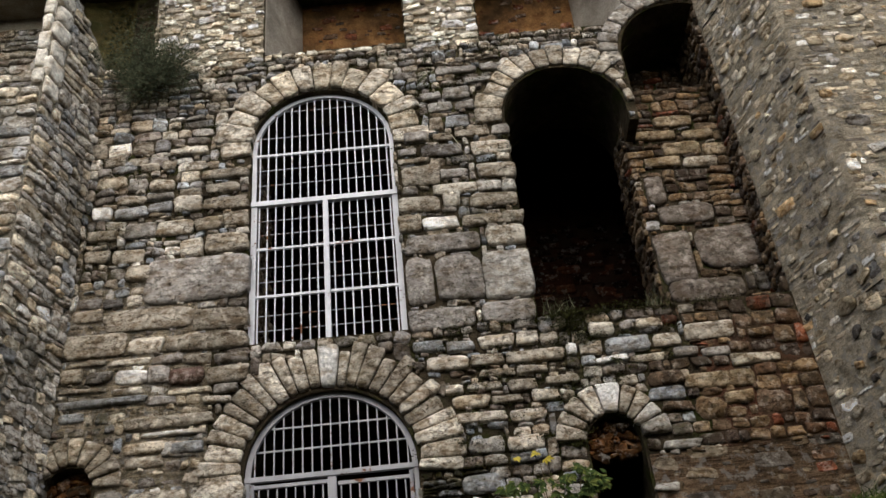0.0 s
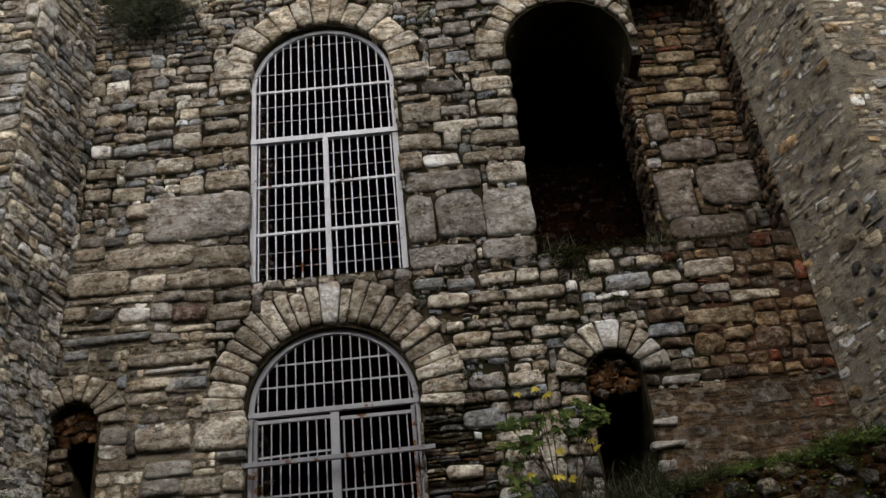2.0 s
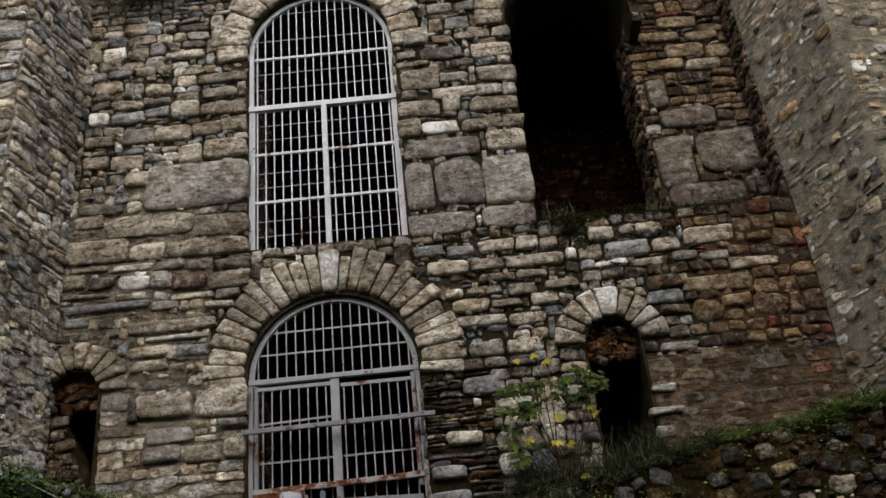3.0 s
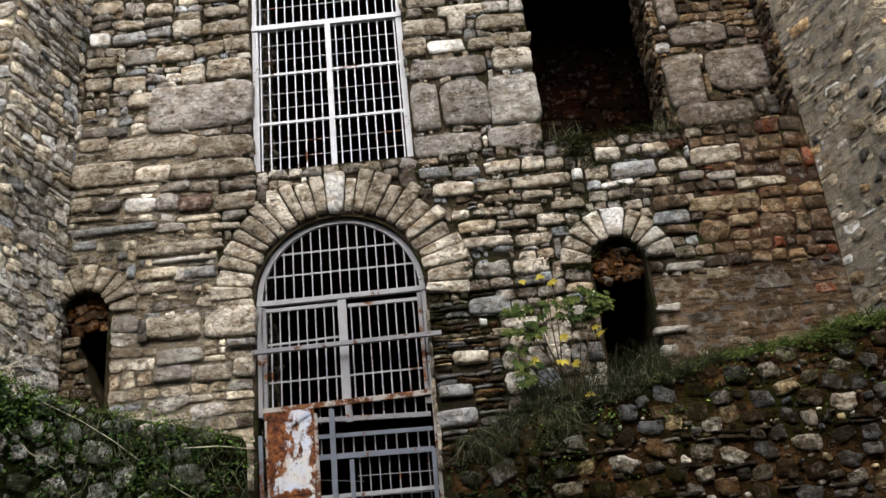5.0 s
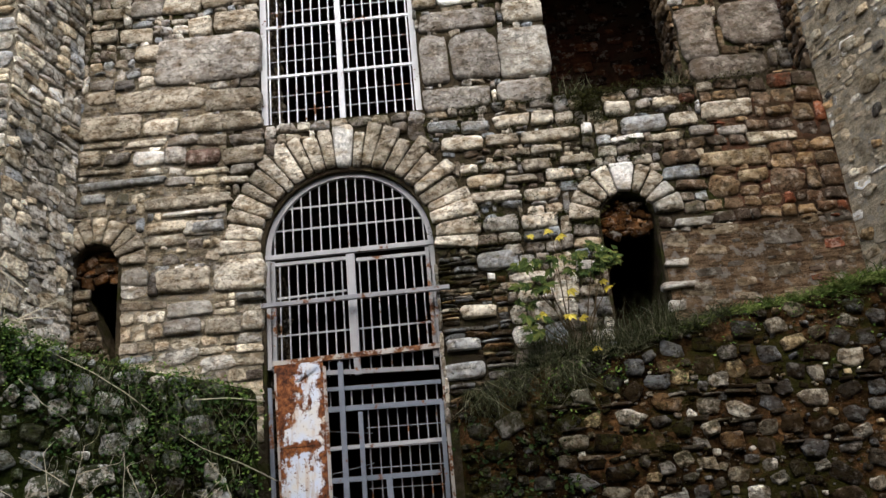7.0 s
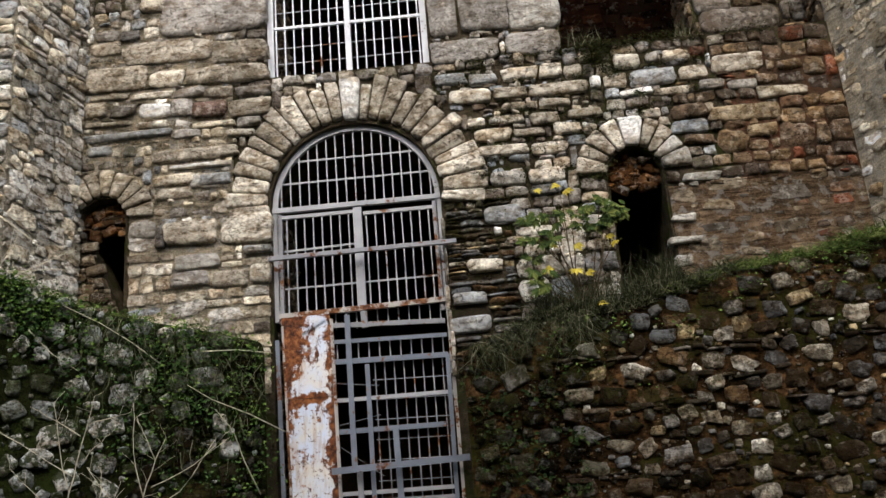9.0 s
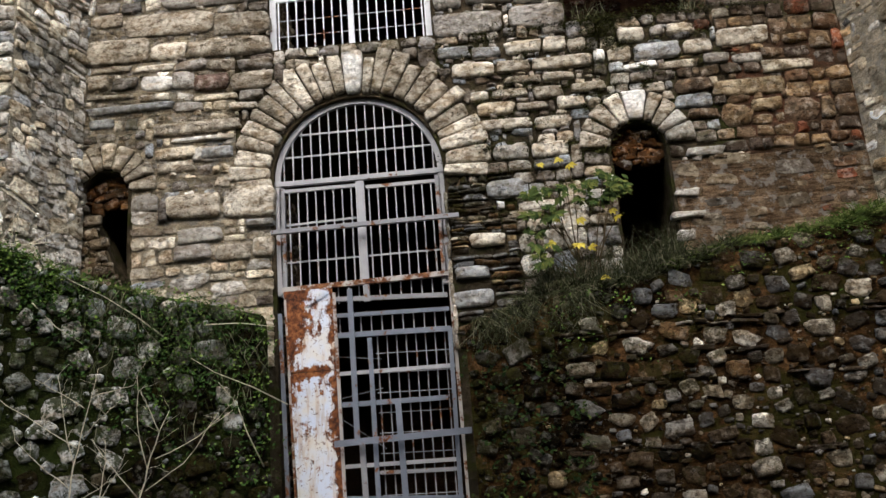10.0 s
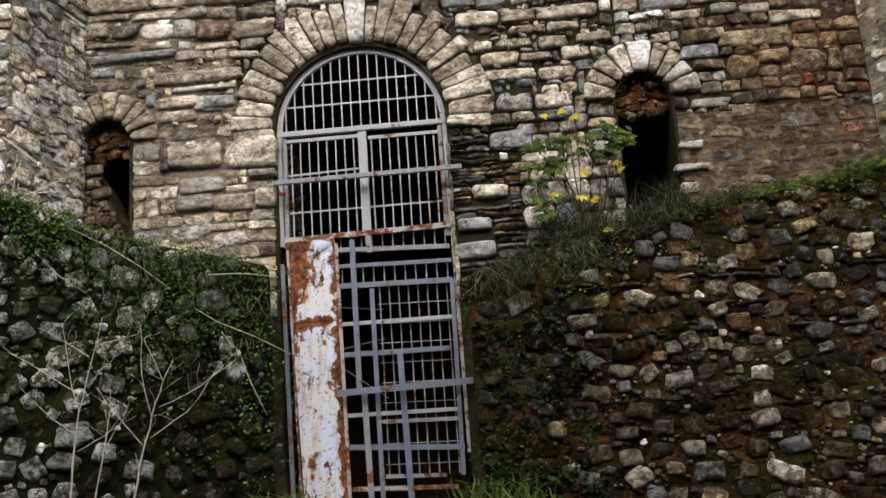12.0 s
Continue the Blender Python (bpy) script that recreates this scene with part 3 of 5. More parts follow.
def arch_prism(bm, cu, cz, r, bottom, y0, y1, n=28):
    pts = [(cu + r, bottom)] + [(cu + r * math.cos(math.pi * i / n), cz + r * math.sin(math.pi * i / n)) for i in range(n + 1)] + [(cu - r, bottom)]
    a = [bm.verts.new((x, y0, z)) for x, z in pts]
    b = [bm.verts.new((x, y1, z)) for x, z in pts]
    k = len(pts)
    bm.faces.new(a)
    bm.faces.new(b[::-1])
    for i in range(k):
        bm.faces.new((a[i], b[i], b[(i + 1) % k], a[(i + 1) % k]))


def carved(name, bm, cutters, material, label, category="wall"):
    """A wall with openings cut right through it."""
    bmesh.ops.recalc_face_normals(bm, faces=bm.faces)
    ob = part(name, bm, material)
    tools = []
    for cb in cutters:
        bmesh.ops.recalc_face_normals(cb, faces=cb.faces)
        c = part("cutter", cb, material)
        mod = ob.modifiers.new("cut", "BOOLEAN")
        mod.object, mod.operation, mod.solver = c, "DIFFERENCE", "EXACT"
        tools.append(c)
    if tools:
        dg = bpy.context.evaluated_depsgraph_get()
        dg.update()
        me = bpy.data.meshes.new_from_object(ob.evaluated_get(dg))
        ob.modifiers.clear()
        ob.data = me
        for c in tools:
            bpy.data.objects.remove(c)
    return tagged(ob, label, category, kind="structure")


def cut_box(*b):
    bm = bmesh.new()
    box(bm, *b)
    return bm


def cut_arch(*b):
    bm = bmesh.new()
    arch_prism(bm, *b)
    return bm
# notable stones: along the wall, height, width, height of the stone, tone
FACADE_A = [(-2.55, 7.54, 1.13, 0.59, "g"), (-3.05, 7.08, 0.99, 0.28, "t"), (-2.27, 7.01, 0.59, 0.26, "t"), (-3.61, 6.8, 0.67, 0.3, "t"), (-3.06, 6.75, 0.38, 0.19, "p"), (-2.42, 6.74, 0.9, 0.21, "t"), (-3.18, 6.39, 0.34, 0.16, "w"), (-2.9, 6.39, 0.23, 0.2, "g"), (-2.6, 6.35, 0.37, 0.18, "r"), (-2.18, 6.32, 0.45, 0.2, "t"), (-2.64, 7.97, 0.27, 0.25, "p"), (-2.24, 8.01, 0.49, 0.28, "t"), (-3.23, 8.28, 0.36, 0.2, "g"), (-2.84, 8.28, 0.43, 0.21, "p"), (-2.46, 8.3, 0.33, 0.19, "t"), (-2.15, 8.33, 0.3, 0.18, "t"), (-3.69, 8.26, 0.36, 0.16, "t"), (-3.72, 7.97, 0.29, 0.18, "t")]
FACADE_B = [(-3.36, 7.93, 0.36, 0.18, "t"), (-3.18, 7.7, 0.35, 0.21, "t"), (-2.71, 8.61, 0.33, 0.22, "p"), (-3.05, 8.6, 0.29, 0.15, "b"), (-3.38, 8.55, 0.38, 0.15, "b"), (-3.72, 8.58, 0.23, 0.16, "w"), (-2.27, 8.57, 0.52, 0.18, "t"), (-3.65, 9.01, 0.34, 0.16, "y"), (-3.52, 9.26, 0.31, 0.15, "b"), (-3.46, 6.13, 0.91, 0.09, "b"), (-2.84, 6.08, 0.29, 0.1, "g"), (-2.56, 6.18, 0.44, 0.07, "y"), (-2.19, 6.16, 0.25, 0.11, "g"), (-2.27, 6.04, 0.3, 0.09, "p"), (-2.74, 5.85, 0.9, 0.12, "t"), (-2.69, 5.71, 0.65, 0.06, "w"), (-2.96, 5.58, 0.44, 0.13, "y"), (-2.55, 5.55, 0.34, 0.13, "b")]
FACADE_C = [(-2.97, 5.43, 0.38, 0.11, "t"), (-2.2, 5.03, 0.55, 0.25, "p"), (0.21, 7.72, 0.85, 0.25, "g"), (0.93, 7.75, 0.43, 0.25, "p"), (-0.08, 7.25, 0.3, 0.59, "g"), (0.35, 7.24, 0.53, 0.58, "g"), (0.9, 7.23, 0.54, 0.61, "l"), (0.12, 6.74, 0.71, 0.27, "g"), (0.84, 6.75, 0.58, 0.27, "g"), (0.21, 7.99, 0.41, 0.18, "w"), (0.69, 7.99, 0.48, 0.15, "t"), (-0.14, 8.02, 0.26, 0.23, "t"), (0.04, 8.71, 0.46, 0.29, "t"), (0.42, 8.47, 0.53, 0.16, "p"), (-0.01, 8.28, 0.49, 0.22, "t"), (0.37, 8.3, 0.2, 0.19, "p"), (0.85, 8.26, 0.56, 0.2, "t"), (0.94, 8.69, 0.45, 0.22, "t")]
FACADE_D = [(0.91, 9.05, 0.49, 0.2, "p"), (0.44, 8.7, 0.33, 0.14, "g"), (1.04, 7.99, 0.24, 0.17, "t"), (0.66, 6.4, 0.36, 0.14, "p"), (0.99, 6.41, 0.24, 0.15, "p"), (0.28, 6.38, 0.3, 0.12, "b"), (-0.06, 6.42, 0.33, 0.12, "b"), (0.13, 6.19, 0.44, 0.16, "p"), (0.54, 6.19, 0.35, 0.14, "t"), (1.05, 6.19, 0.61, 0.15, "t"), (1.78, 6.42, 0.28, 0.16, "p"), (2.05, 6.45, 0.15, 0.11, "g"), (2.29, 6.44, 0.27, 0.12, "y"), (2.02, 6.23, 0.47, 0.19, "b"), (1.43, 6.23, 0.12, 0.14, "w"), (1.63, 6.22, 0.24, 0.15, "p"), (2.44, 6.23, 0.29, 0.15, "p"), (2.22, 6.04, 0.41, 0.09, "y")]
FACADE_E = [(1.83, 6.06, 0.32, 0.07, "w"), (2.91, 6.29, 0.53, 0.19, "t"), (2.6, 6.07, 0.26, 0.12, "g"), (2.91, 6.04, 0.29, 0.1, "g"), (3.29, 5.92, 0.52, 0.12, "y"), (2.87, 5.72, 0.71, 0.17, "o"), (3.02, 5.51, 0.3, 0.13, "o"), (0.63, 6.03, 0.36, 0.09, "t"), (0.99, 6.03, 0.32, 0.09, "p"), (0.17, 5.89, 0.16, 0.12, "p"), (0.48, 5.9, 0.35, 0.1, "p"), (0.87, 5.87, 0.29, 0.13, "t"), (1.28, 5.89, 0.34, 0.09, "t"), (1.08, 5.74, 0.29, 0.11, "p"), (0.32, 5.74, 0.37, 0.13, "y"), (0.41, 5.56, 0.51, 0.12, "p"), (0.89, 5.54, 0.36, 0.14, "p"), (0.69, 5.73, 0.31, 0.1, "t")]
FACADE_F = [(0.43, 5.25, 0.36, 0.15, "l"), (0.83, 5.24, 0.36, 0.15, "p"), (0.34, 4.87, 0.37, 0.18, "b"), (2.33, 5.07, 0.38, 0.11, "l"), (-3.65, 9.35, 0.28, 0.16, "t"), (-3.37, 9.31, 0.24, 0.14, "t"), (-3.11, 9.29, 0.24, 0.15, "g"), (-2.74, 9.42, 0.47, 0.13, "p"), (-3.75, 9.2, 0.14, 0.12, "g"), (-3.21, 9.21, 0.24, 0.13, "t"), (-2.98, 9.22, 0.15, 0.15, "t"), (-2.71, 9.02, 0.23, 0.16, "y"), (-2.29, 9.02, 0.55, 0.13, "t"), (-3.05, 8.93, 0.3, 0.16, "t"), (-3.33, 8.96, 0.22, 0.16, "g"), (-2.69, 8.78, 0.27, 0.11, "t"), (-2.32, 8.8, 0.41, 0.15, "t"), (-3.39, 8.73, 0.34, 0.11, "t")]
FACADE_G = [(-3.05, 8.75, 0.3, 0.1, "g"), (-3.73, 7.35, 0.25, 0.13, "g"), (-3.46, 7.32, 0.22, 0.13, "d"), (-3.23, 7.33, 0.18, 0.13, "p"), (-3.73, 7.18, 0.33, 0.16, "t"), (-3.67, 6.6, 0.42, 0.06, "t"), (-3.21, 6.57, 0.43, 0.07, "p"), (-2.82, 6.56, 0.33, 0.11, "g"), (-2.5, 6.53, 0.29, 0.11, "t"), (-2.14, 6.51, 0.36, 0.1, "g"), (-3.81, 6.46, 0.24, 0.16, "t"), (-3.52, 6.42, 0.28, 0.14, "d"), (-3.67, 6.28, 0.48, 0.06, "t"), (-3.2, 6.22, 0.33, 0.07, "p"), (-3.76, 5.98, 0.26, 0.1, "b"), (0.24, 9.97, 0.28, 0.12, "g"), (0.57, 9.98, 0.34, 0.2, "g"), (0.36, 9.77, 0.3, 0.15, "l")]
FACADE_H = [(0.67, 9.77, 0.24, 0.14, "g"), (0.29, 9.5, 0.17, 0.18, "t"), (0.55, 9.51, 0.29, 0.19, "b"), (0.71, 9.3, 0.41, 0.13, "t"), (1.06, 9.32, 0.21, 0.16, "g"), (0.02, 9.3, 0.29, 0.15, "g"), (0.35, 9.27, 0.25, 0.11, "t"), (0.32, 9.07, 0.51, 0.18, "d"), (0.56, 8.9, 0.26, 0.11, "d"), (-0.1, 9.08, 0.22, 0.13, "g"), (0.62, 10.36, 0.54, 0.12, "g"), (0.88, 10.18, 0.36, 0.09, "l"), (1.06, 10.39, 0.25, 0.11, "g"), (-0.03, 8.94, 0.37, 0.08, "t"), (0.83, 8.46, 0.28, 0.16, "l"), (1.06, 8.45, 0.15, 0.17, "l"), (-0.1, 8.5, 0.18, 0.12, "g"), (-2.23, 4.98, 0.52, 0.31, "p")]
FACADE_I = [(-2.12, 4.75, 0.28, 0.08, "b"), (-2.79, 4.99, 0.54, 0.25, "t"), (-3.29, 5.06, 0.27, 0.18, "l"), (-2.73, 4.67, 0.46, 0.14, "l"), (-2.8, 4.5, 0.37, 0.16, "g"), (-2.39, 4.47, 0.34, 0.16, "t"), (-2.09, 4.49, 0.2, 0.19, "p"), (-3.01, 5.42, 0.29, 0.12, "t"), (-2.63, 5.54, 0.35, 0.17, "l"), (-3.1, 4.96, 0.1, 0.21, "d"), (0.35, 4.87, 0.36, 0.16, "b"), (0.12, 4.36, 0.36, 0.12, "p"), (-0.06, 4.05, 0.33, 0.11, "b"), (-0.07, 3.78, 0.41, 0.15, "b"), (0.51, 4.6, 0.33, 0.07, "t"), (2.1, 4.66, 0.24, 0.08, "l"), (2.09, 4.43, 0.32, 0.07, "l"), (2.03, 4.23, 0.16, 0.09, "l")]
FACADE_J = [(0.27, 4.70, 0.07, 0.07, "w"), (0.67, 4.66, 0.41, 0.1, "p"), (1.24, 4.71, 0.22, 0.14, "l")]
# tone n: browner blocks, with the shade of the recess in their colour
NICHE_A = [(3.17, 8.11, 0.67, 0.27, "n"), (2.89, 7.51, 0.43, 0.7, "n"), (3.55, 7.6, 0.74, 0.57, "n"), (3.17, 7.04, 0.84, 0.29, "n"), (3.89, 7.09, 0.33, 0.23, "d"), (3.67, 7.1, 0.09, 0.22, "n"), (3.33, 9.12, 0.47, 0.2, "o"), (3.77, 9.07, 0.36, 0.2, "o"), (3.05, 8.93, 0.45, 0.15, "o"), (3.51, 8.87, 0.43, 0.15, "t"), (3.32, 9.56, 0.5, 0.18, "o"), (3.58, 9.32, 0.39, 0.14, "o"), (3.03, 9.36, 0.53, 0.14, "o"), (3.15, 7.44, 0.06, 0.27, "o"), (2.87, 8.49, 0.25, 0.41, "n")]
FACADE_STONES = FACADE_A + FACADE_B + FACADE_C + FACADE_D + FACADE_E + FACADE_F + FACADE_G + FACADE_H + FACADE_I + FACADE_J
NICHE_STONES = NICHE_A

# ---- the ground, rising to the gate ----


def ground_height(x, y):
    s = min(1.0, max(0.0, (y - 3.0) / 5.0))
    s = s * s * (3 - 2 * s)
    return 1.15 * s + 0.05 * noise.noise((x * 0.9, y * 0.9, 0.0)) + 0.35 * math.exp(-((x + 1.1) ** 2) / 0.9) * max(0.0, min(1.0, (y - 7.4) / 1.2))


bm = bmesh.new()
xs = [-2500, -400, -60, -20] + [i * 0.5 - 10 for i in range(41)] + [20, 60, 400, 2500]
ys = [-2500, -400, -60, -20] + [i * 0.5 - 10 for i in range(41)] + [14, 20, 60, 400, 2500]
gv = [[bm.verts.new((x, y, ground_height(x, y) if abs(x) < 30 and -30 < y < 30 else 0.0)) for x in xs] for y in ys]
for j in range(len(ys) - 1):
    for i in range(len(xs) - 1):
        bm.faces.new((gv[j][i], gv[j][i + 1], gv[j + 1][i + 1], gv[j + 1][i]))
tagged(part("ground", bm, EARTH, smooth=True), "dark bare earth rising to the gate", "ground", kind="structure")

# ---- facade ----
FY = 9.0
GATE = (-1.122, 5.18, 0.86)
GRILLE = (-1.126, 9.385, 0.87)
DOOR = (1.90, 9.53, 0.76)
SLIT_R = (1.70, 5.19, 0.27)
SLIT_L = (-3.715, 5.22, 0.24)
NICHE = (3.63, 10.42, 0.85)
WF = basis((0, FY, 0), (0, 1, 0))

bm = bmesh.new()
box(bm, -3.95, 3.90, FY, FY + 1.2, 0.0, 6.66)
lower = carved("wall_lower", bm, [cut_arch(*GATE, 1.45, FY - 1, FY + 2), cut_arch(*SLIT_R, 3.3, FY - 1, FY + 2), cut_arch(*SLIT_L, 3.3, FY - 1, FY + 2)],
               MORTAR, "lower storey of a coursed rubble stone wall with mossy joints")
bm = bmesh.new()
box(bm, -3.95, 3.90, FY, FY + 1.2, 6.66, 13.4)


def splay(x0, x1, i0, i1, y1, z0, z1):
    b = bmesh.new()
    q = [(x0, FY - 0.5), (x1, FY - 0.5), (x1, FY), (i1, y1), (i0, y1), (x0, FY)]
    lo = [b.verts.new((x, y, z0)) for x, y in q]
    hi = [b.verts.new((x, y, z1)) for x, y in q]
    b.faces.new(lo)
    b.faces.new(hi)
    for i in range(len(q)):
        j = (i + 1) % len(q)
        b.faces.new((lo[i], lo[j], hi[j], hi[i]))
    return b


upper = carved("wall_upper", bm, [cut_arch(*GRILLE, 6.62, FY - 1, FY + 2), cut_arch(*DOOR, 6.67, FY - 1, FY + 2), cut_arch(*NICHE, 6.68, FY - 1, FY + 0.45),
                                  cut_arch(NICHE[0], NICHE[1], NICHE[2] - 0.02, 10.15, FY - 1, FY + 1.12), cut_box(2.6, 3.2, FY - 1, FY + 0.45, 6.685, 9.3),
                                  splay(-1.86, 0.0, -1.50, 0.1, FY + 1.0, 10.98, 12.9), splay(0.99, 2.95, 0.9, 2.50, FY + 1.0, 10.98, 12.9),
                                  cut_box(-4.2, -3.36, FY - 1, FY + 0.8, 10.95, 14)],
               MORTAR, "upper storey of a coursed rubble stone wall with mossy joints")

# rough brown stones closing the heads of the slit windows
for cu, cz, r, drop in ((*SLIT_R, 0.02), (*SLIT_L, 0.0)):
    b = bmesh.new()
    arch_prism(b, cu, cz, r - 0.004, cz + 0.02 - drop, FY + 0.16, FY + 0.5, 12)
    bmesh.ops.recalc_face_normals(b, faces=b.faces)
    part("tympanum", b, BROWN, lower, "brown rough stone closing the arch head")
b = bmesh.new()
q = [(-3.96, 3.2), (-3.47, 3.2), (-3.55, 4.3), (-3.86, 5.0), (-3.96, 5.1)]
lo = [b.verts.new((x, FY + 0.04, z)) for x, z in q]
hi = [b.verts.new((x, FY + 0.5, z)) for x, z in q]
b.faces.new(lo)
b.faces.new(hi)
for i in range(5):
    b.faces.new((lo[i], lo[(i + 1) % 5], hi[(i + 1) % 5], hi[i]))
bmesh.ops.recalc_face_normals(b, faces=b.faces)
part("rubble_infill", b, MORTAR, lower, "earthy rubble narrowing the slit window")

# rooms behind the openings, closed all round to keep daylight out
for nm, b, mt, lb in (("wall_back", (-6.2, 7.2, 14.0, 14.3, 0, 13.4), ROOM, "darkened stone wall deep inside the building"),
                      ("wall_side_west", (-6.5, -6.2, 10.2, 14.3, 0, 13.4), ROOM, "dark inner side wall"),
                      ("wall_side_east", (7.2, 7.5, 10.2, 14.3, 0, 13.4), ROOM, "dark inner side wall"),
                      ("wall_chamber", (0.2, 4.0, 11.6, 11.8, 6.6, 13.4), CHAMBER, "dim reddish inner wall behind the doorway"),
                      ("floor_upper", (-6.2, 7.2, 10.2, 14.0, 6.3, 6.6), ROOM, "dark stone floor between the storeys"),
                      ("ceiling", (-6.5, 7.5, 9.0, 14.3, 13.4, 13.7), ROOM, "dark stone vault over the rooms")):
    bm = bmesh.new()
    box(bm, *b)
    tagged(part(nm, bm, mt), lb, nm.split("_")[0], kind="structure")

# brown back walls and grey rendered jambs of the top windows
for nm, x0, x1 in (("left", -1.54, 0.14), ("right", 0.86, 2.54)):
    bm = bmesh.new()
    box(bm, x0, x1, FY + 0.94, FY + 0.99, 10.985, 12.9)
    part("back_panel", bm, BROWN, upper, "brown stained rubble back of a window recess")
for x0, x1, s in ((-1.855, -1.505, 1), (2.945, 2.505, -1)):
    bm = bmesh.new()
    q = [(x0, FY), (x0 + 0.012 * s, FY - 0.0), (x1 + 0.012 * s, FY + 0.93), (x1, FY + 0.93)]
    lo = [bm.verts.new((x, y, 10.99)) for x, y in q]
    hi = [bm.verts.new((x, y, 12.89)) for x, y in q]
    bm.faces.new(lo)
    bm.faces.new(hi[::-1])
    for i in range(4):
        bm.faces.new((lo[i], lo[(i + 1) % 4], hi[(i + 1) % 4], hi[i]))
    bmesh.ops.recalc_face_normals(bm, faces=bm.faces)
    part("jamb", bm, RENDERED, upper, "grey lime-rendered splayed jamb")

# mossy bank behind the broken corner
bm = bmesh.new()
bmesh.ops.create_grid(bm, x_segments=24, y_segments=24, size=1.0)
for v in bm.verts:
    x, z = v.co.x * 1.4 - 4.2, v.co.y * 1.3 + 12.2
    v.co = (x, FY + 0.95 + 0.25 * noise.noise((x * 2, z * 2, 0)) + 0.15 * noise.noise((x * 6, z * 6, 2)), z)
bmesh.ops.solidify(bm, geom=list(bm.faces), thickness=-0.3)
tagged(part("mossy_bank", bm, MOSSY, smooth=True), "dark mossy earth bank behind the broken wall top", "bank", kind="structure")

# ---- the two flanking towers ----
LQ = Vector((-4.22, 7.99, 0))
RC, RB = Vector((3.90, 9.0, 0)), Vector((4.36, 7.89, 0))


def prism(pts, tops, z0=0.0):
    b = bmesh.new()
    lo = [b.verts.new((x, y, z0)) for x, y in pts]
    hi = [b.verts.new((x, y, t)) for (x, y), t in zip(pts, tops)]
    b.faces.new(lo)
    b.faces.new(hi)
    for i in range(len(pts)):
        j = (i + 1) % len(pts)
        b.faces.new((lo[i], lo[j], hi[j], hi[i]))
    return b


bm = prism([(-4.22, 7.99), (-3.95, 9.0), (-3.95, 10.2), (-8.5, 10.2), (-8.5, 7.99)], [11.85, 10.9, 10.9, 11.6, 12.5])
tower_w = carved("wall_tower_west", bm, [cut_box(-8.0, -4.36, 7.0, 8.4, 9.76, 11.4)], MORTAR_TOWER, "projecting rubble tower with pale dressed corner stones")
ML = basis(LQ, (-math.cos(radians(15)), math.sin(radians(15)), 0))
MLF = basis((-4.22, 7.99, 0), (0, 1, 0))

bm = prism([(3.90, 9.0), (4.36, 7.89), (8.5, 7.89), (8.5, 10.2), (3.90, 10.2)], [13.0] * 5)
bm.edges.ensure_lookup_table()
edge = [e for e in bm.edges if all(abs(v.co.x - 4.36) < 0.01 and abs(v.co.y - 7.89) < 0.01 for v in e.verts)]
bmesh.ops.bevel(bm, geom=edge, offset=0.07, segments=4, affect="EDGES", profile=0.5)
tower_e = carved("wall_tower_east", bm, [], MORTAR_PALE, "projecting tower of rubble almost flush with tan mortar")
MR = basis(RC, (math.cos(radians(22.5)), math.sin(radians(22.5)), 0))
MRF = basis((4.36, 7.89, 0), (0, 1, 0))

# ---- unseen plain wall closing the forecourt, added to cut low skylight ----
b = bmesh.new()
box(b, -14.0, 14.0, -5.0, -4.6, 0.0, 12.0)
tagged(part("wall_south", b, EARTH), "unseen dark wall added to shade the lower facade", "wall", kind="structure")

# ---- retaining walls ----


def level(points):
    def f(u):
        if u <= points[0][0]:
            return points[0][1]
        for (a, za), (b, zb) in zip(points, points[1:]):
            if u <= b:
                return za + (zb - za) * (u - a) / (b - a)
        return points[-1][1]
    return f


def bank_wall(name, m, length, top, slope, depth_at, label, earth):
    b = bmesh.new()
    n = 26
    rows = []
    for i in range(n + 1):
        u = length * i / n
        z = top(u) + 0.03 * noise.noise((u * 3, 1, 0))
        d = depth_at(u)
        rows.append([b.verts.new((u, 0, 0)), b.verts.new((u, 0, z - 0.06)), b.verts.new((u, 0.06, z)), b.verts.new((u, d * 0.5, z + slope * 0.6)), b.verts.new((u, d, z + slope)), b.verts.new((u, d, 0))])
    for p, q in zip(rows, rows[1:]):
        for i in range(6):
            j = (i + 1) % 6
            b.faces.new((p[i], q[i], q[j], p[j]))
    b.faces.new(rows[0])
    b.faces.new(rows[-1][::-1])
    bmesh.ops.recalc_face_normals(b, faces=b.faces)
    bmesh.ops.transform(b, matrix=m, verts=b.verts)
    return tagged(part(name, b, earth), label, "retaining wall", kind="structure")


TOP_R = level([(0.0, 3.42), (0.35, 3.55), (0.8, 3.68), (1.5, 3.70), (2.2, 3.88), (2.6, 3.98), (3.4, 4.07), (4.0, 4.17), (5.0, 4.25)])
MRR = basis((-0.17, 8.6, 0), (0, 1, 0))
ret_r = bank_wall("retaining_wall_east", MRR, 4.25, TOP_R, 0.1, lambda u: 0.395, "dark damp rubble retaining wall with grass along its top", BANK_EARTH)
TOP_L = level([(0.0, 4.5), (0.68, 4.31), (1.135, 4.12), (1.61, 3.96), (2.09, 3.86), (2.6, 3.78), (3.02, 3.68)])
MRL = basis((-4.718, 7.382, 0), (-0.423, 0.906, 0))
ret_l = bank_wall("retaining_wall_west", MRL, 3.0, TOP_L, 0.12, lambda u: 0.36 + (3.0 - u) * 0.1, "dark ivy-grown rubble retaining wall", EARTH_MOSS)

# ---- metal grilles ----


